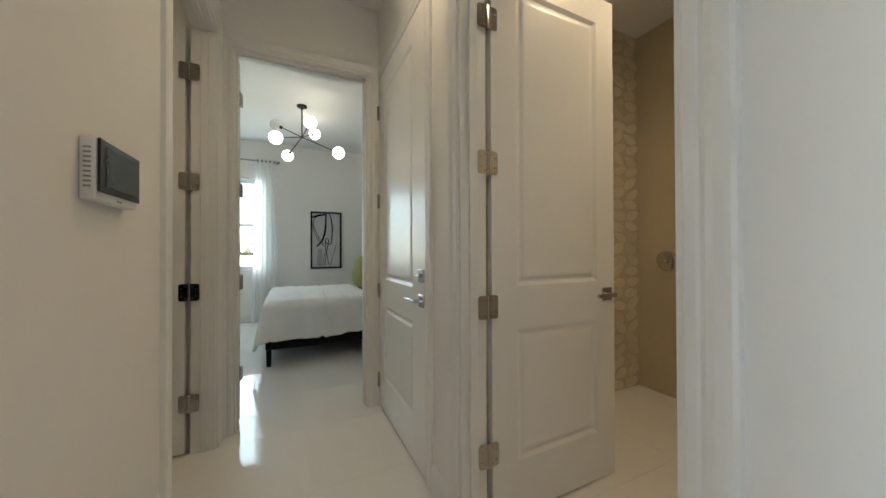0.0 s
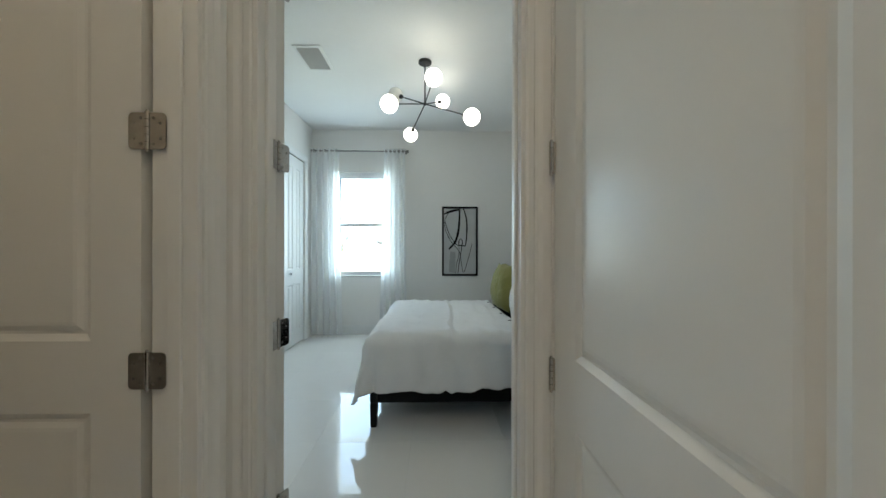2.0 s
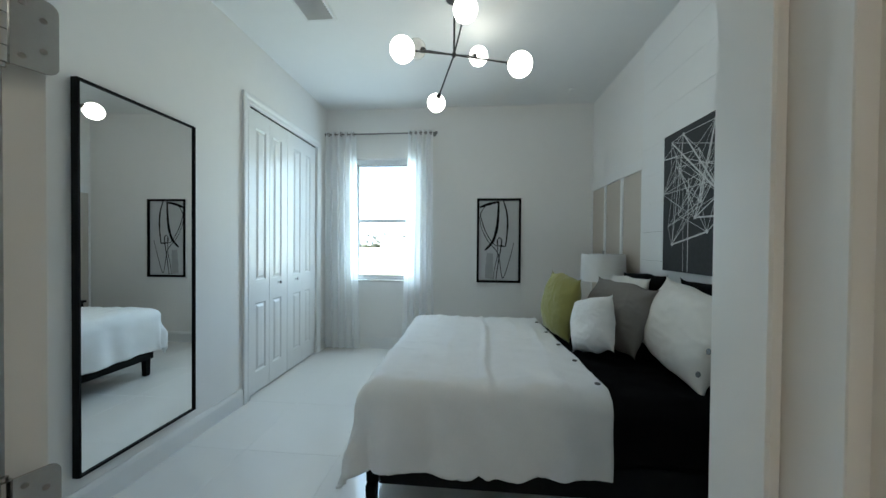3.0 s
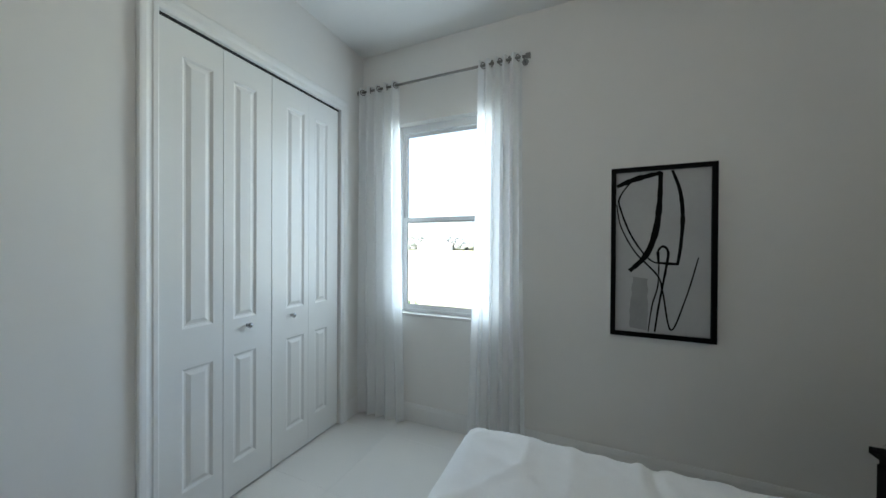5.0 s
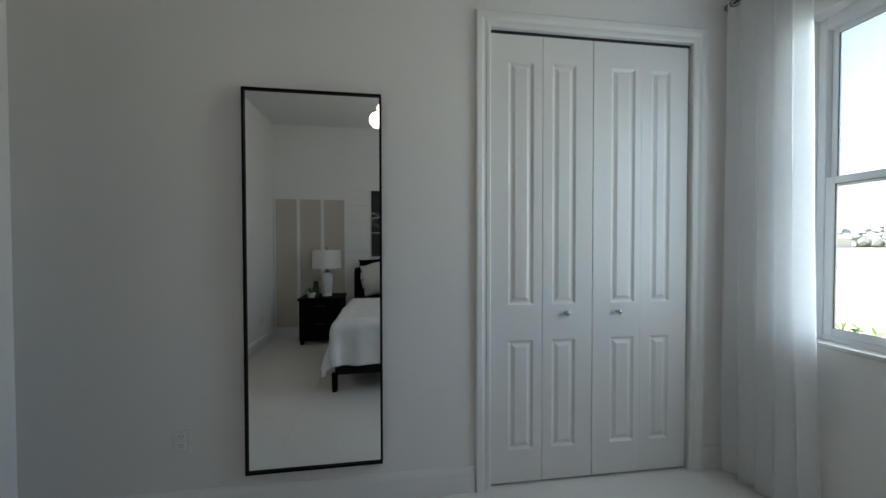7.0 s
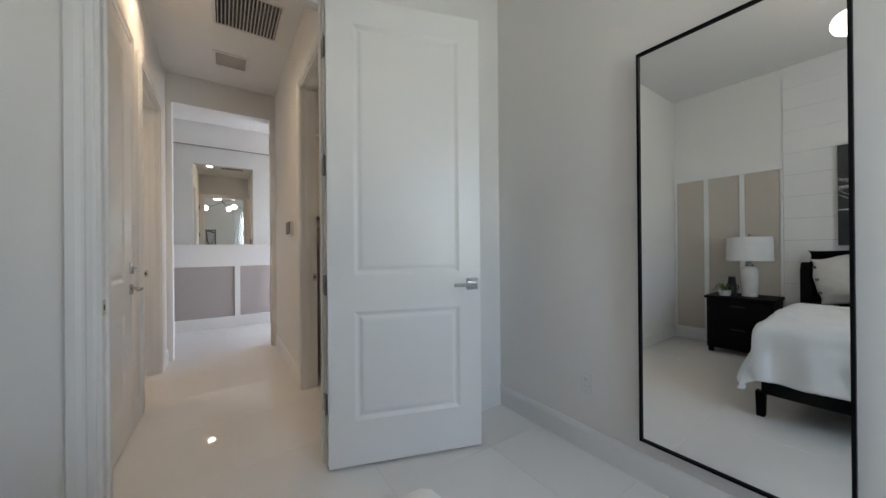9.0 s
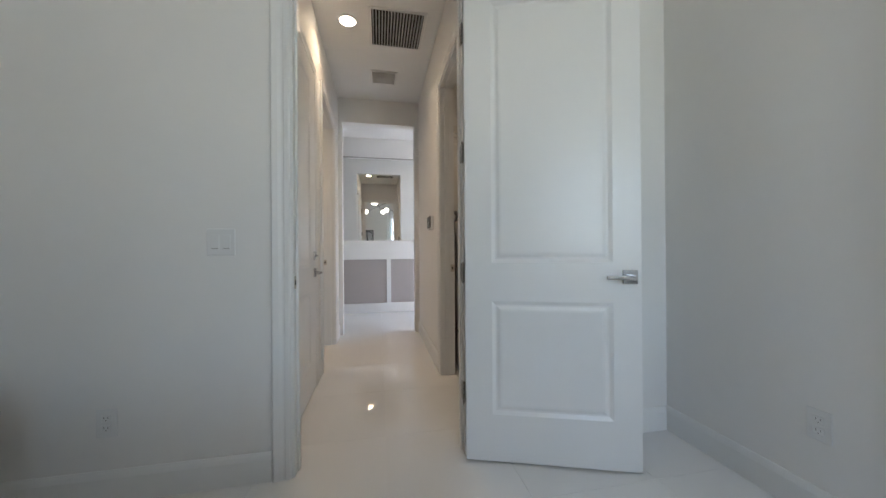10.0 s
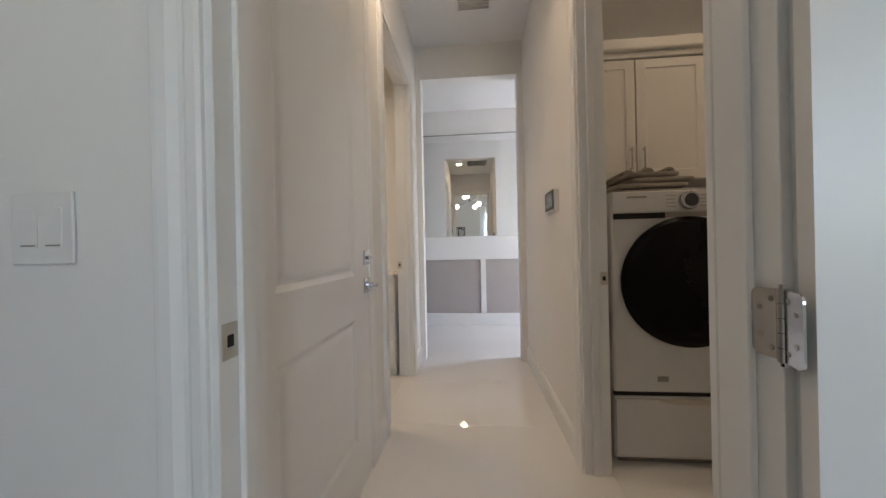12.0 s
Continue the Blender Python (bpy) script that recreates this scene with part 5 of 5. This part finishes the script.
def vanity():
    v = thing("vanity", "white bathroom vanity with drawers", "vanity")
    part("body", box(HR + T + 0.024, HE + 0.001, 0.08, 1.95, HE + 0.425, 0.82, 0.003), CABINET, v)
    for k in range(3):
        d = part("drawer", box(HR + T + 0.028, HE + 0.4255, 0.10 + k * 0.24, 1.54, HE + 0.444, 0.32 + k * 0.24, 0.003), CABINET, v)
        part("pull", box(1.30, HE + 0.4445, 0.22 + k * 0.24, 1.42, HE + 0.468, 0.23 + k * 0.24, 0.002), NICKEL, d)
    part("toe_kick", box(HR + T + 0.03, HE + 0.02, 0.0, 1.93, HE + 0.38, 0.0795), CABINET, v)
    part("countertop", box(HR + T + 0.022, HE + 0.001, 0.8205, 1.98, HE + 0.455, 0.855, 0.004), QUARTZ, v)


vanity()

# ---- foyer wall with mirror over batten panels ----
FY = -1.3
wm = thing("foyer_mirror", "large plain wall mirror above the chair rail", "mirror")
part("glass", box(-1.2, FY + 0.001, 1.22, 1.6, FY + 0.006, 2.62), MIRROR, wm)
part("edge_channel", box(-1.2, FY + 0.001, 2.6205, 1.6, FY + 0.012, 2.63), SCREW, wm)
rail = thing("wall_wainscot", "greige wall panels under a white chair rail", "wall panelling", kind="structure")
part("chair_rail", box(-2.29, FY + 0.0005, 0.90, 3.39, FY + 0.02, 1.215, 0.002), TRIM, rail)
part("base_rail", box(-2.29, FY + 0.0005, 0.0, 3.39, FY + 0.02, 0.16, 0.002), TRIM, rail)
x = -1.484
while x < 3.0:
    part("panel", box(x + 0.035, FY + 0.0004, 0.1605, x + 0.864, FY + 0.003, 0.8995), PANEL_GREY, rail)
    part("batten", box(x - 0.035, FY + 0.0004, 0.1605, x + 0.0345, FY + 0.018, 0.8995, 0.001, 1), TRIM, rail)
    x += 0.90

# ---- outside ----
ground = tagged(mesh_object("ground", box(-3000, Y1 + 0.201, -0.6, 3000, 3000, -0.25), DRY_GRASS), "flat pale dry grass field", "ground", kind="structure")


def far_trees():
    """A far line of trees: many uneven clumps in one mesh, from one small shape."""
    rnd = np.random.default_rng(3)
    ico = bmesh.new()
    bmesh.ops.create_icosphere(ico, subdivisions=1, radius=1.0)
    ico.verts.ensure_lookup_table()
    base = np.array([v.co[:] for v in ico.verts])
    tri = np.array([[v.index for v in f.verts] for f in ico.faces])
    ico.free()
    verts, faces, n = [], [], 0
    for i in range(2600):
        x, y, h = rnd.uniform(-190, 160), rnd.uniform(150, 200), rnd.uniform(3.0, 6.0) * (1.5 if rnd.random() < 0.2 else 1.0)
        for k in range(5):
            r = rnd.uniform(0.7, 1.8)
            c = np.array((x + rnd.uniform(-2.5, 2.5), y + rnd.uniform(-2, 2), rnd.uniform(0.15, 0.85) * h))
            verts.append(base * (r, r, r * rnd.uniform(0.6, 1.0)) + c + rnd.uniform(-0.4, 0.4, base.shape))
            faces.append(tri + n)
            n += len(base)
    me = bpy.data.meshes.new("far_trees")
    me.from_pydata(np.concatenate(verts).tolist(), [], np.concatenate(faces).tolist())
    me.materials.append(FAR_LEAF)
    tagged(new("far_trees", me), "distant line of trees beyond the field, coloured pale with haze", "trees", kind="stuff")


far_trees()
rnd = random.Random(8)
for i in range(9):
    x, y = -170 + i * 36 + rnd.uniform(-8, 8), 140 + rnd.uniform(-6, 6)
    hs = thing("house", "low distant house with a pitched roof", "house", (x, y, -0.25), rnd.uniform(-20, 20), "far houses")
    part("wall", box(-7, -4, 0, 7, 4, 2.8), HOUSE_WALL, hs)
    bm = bmesh.new()
    vs = [bm.verts.new(p) for p in ((-7.5, -4.5, 2.81), (7.5, -4.5, 2.81), (7.5, 4.5, 2.81), (-7.5, 4.5, 2.81), (-5, 0, 4.8), (5, 0, 4.8))]
    for f in ((0, 1, 5, 4), (1, 2, 5), (2, 3, 4, 5), (3, 0, 4), (3, 2, 1, 0)):
        bm.faces.new([vs[q] for q in f])
    part("roof", bm, HOUSE_ROOF, hs)


def bush(x, y, seed):
    rnd = random.Random(seed)
    b = thing("bush", "low leafy green bush below the window", "bush", (x, y, -0.25))
    bm = bmesh.new()
    for i in range(420):
        a, e, r = rnd.uniform(0, 6.28), rnd.uniform(0, 1.5), rnd.uniform(0.6, 1.0)
        c = Vector((0.55 * r * math.cos(a) * math.cos(e), 0.45 * r * math.sin(a) * math.cos(e), 0.1 + 0.75 * r * math.sin(e)))
        d, s = Vector((rnd.uniform(-1, 1), rnd.uniform(-1, 1), rnd.uniform(0, 1))).normalized() * 0.06, Vector((rnd.uniform(-1, 1), rnd.uniform(-1, 1), rnd.uniform(-1, 1))).normalized() * 0.02
        vs = [bm.verts.new(c + q) for q in (-d, s, d, -s)]
        bm.faces.new(vs)
    part("foliage", bm, LEAF, b)
    st = bmesh.new()
    for i in range(6):
        add_tube(st, (0, 0, 0), (0.3 * math.cos(i), 0.25 * math.sin(i), 0.5), 0.012, 0.005, 6)
    part("stems", st, BLACK_WOOD, b)


bush(-1.9, 8.3, 2)

# ---- floor tiles, last ----
PITCH = 0.605
tile_meshes = {}
ox, oy = -0.16, 3.69
for i in range(-4, 7):
    for j in range(-9, 6):
        x0, y0 = ox + i * PITCH, oy + j * PITCH
        x1, y1 = min(x0 + PITCH, 3.4), min(y0 + PITCH, Y1)
        x0, y0 = max(x0, -2.3), max(y0, -1.3)
        if x1 - x0 < 0.03 or y1 - y0 < 0.03:
            continue
        key = (round(x1 - x0, 3), round(y1 - y0, 3))
        if key not in tile_meshes:
            bm = box(0.0005, 0.0005, -0.009, key[0] - 0.0005, key[1] - 0.0005, 0.0, 0.0004, 1)
            me = bpy.data.meshes.new("tile")
            bm.to_mesh(me)
            bm.free()
            me.materials.append(TILE)
            tile_meshes[key] = me
        t = new("tile", tile_meshes[key])
        t.location, t.parent = (x0, y0, 0), floor
pebbles(wall_pebble, lambda a, z: pose(a, 2.0, z, 0, 0, 180), 1.93, 3.045, 0.0, TOP, 1, 0.15)
pebbles(band, lambda a, z: pose(3.034, a, z, 0, 0, 90), 0.75, 1.49, 0.0, TOP, 2, 0.15)
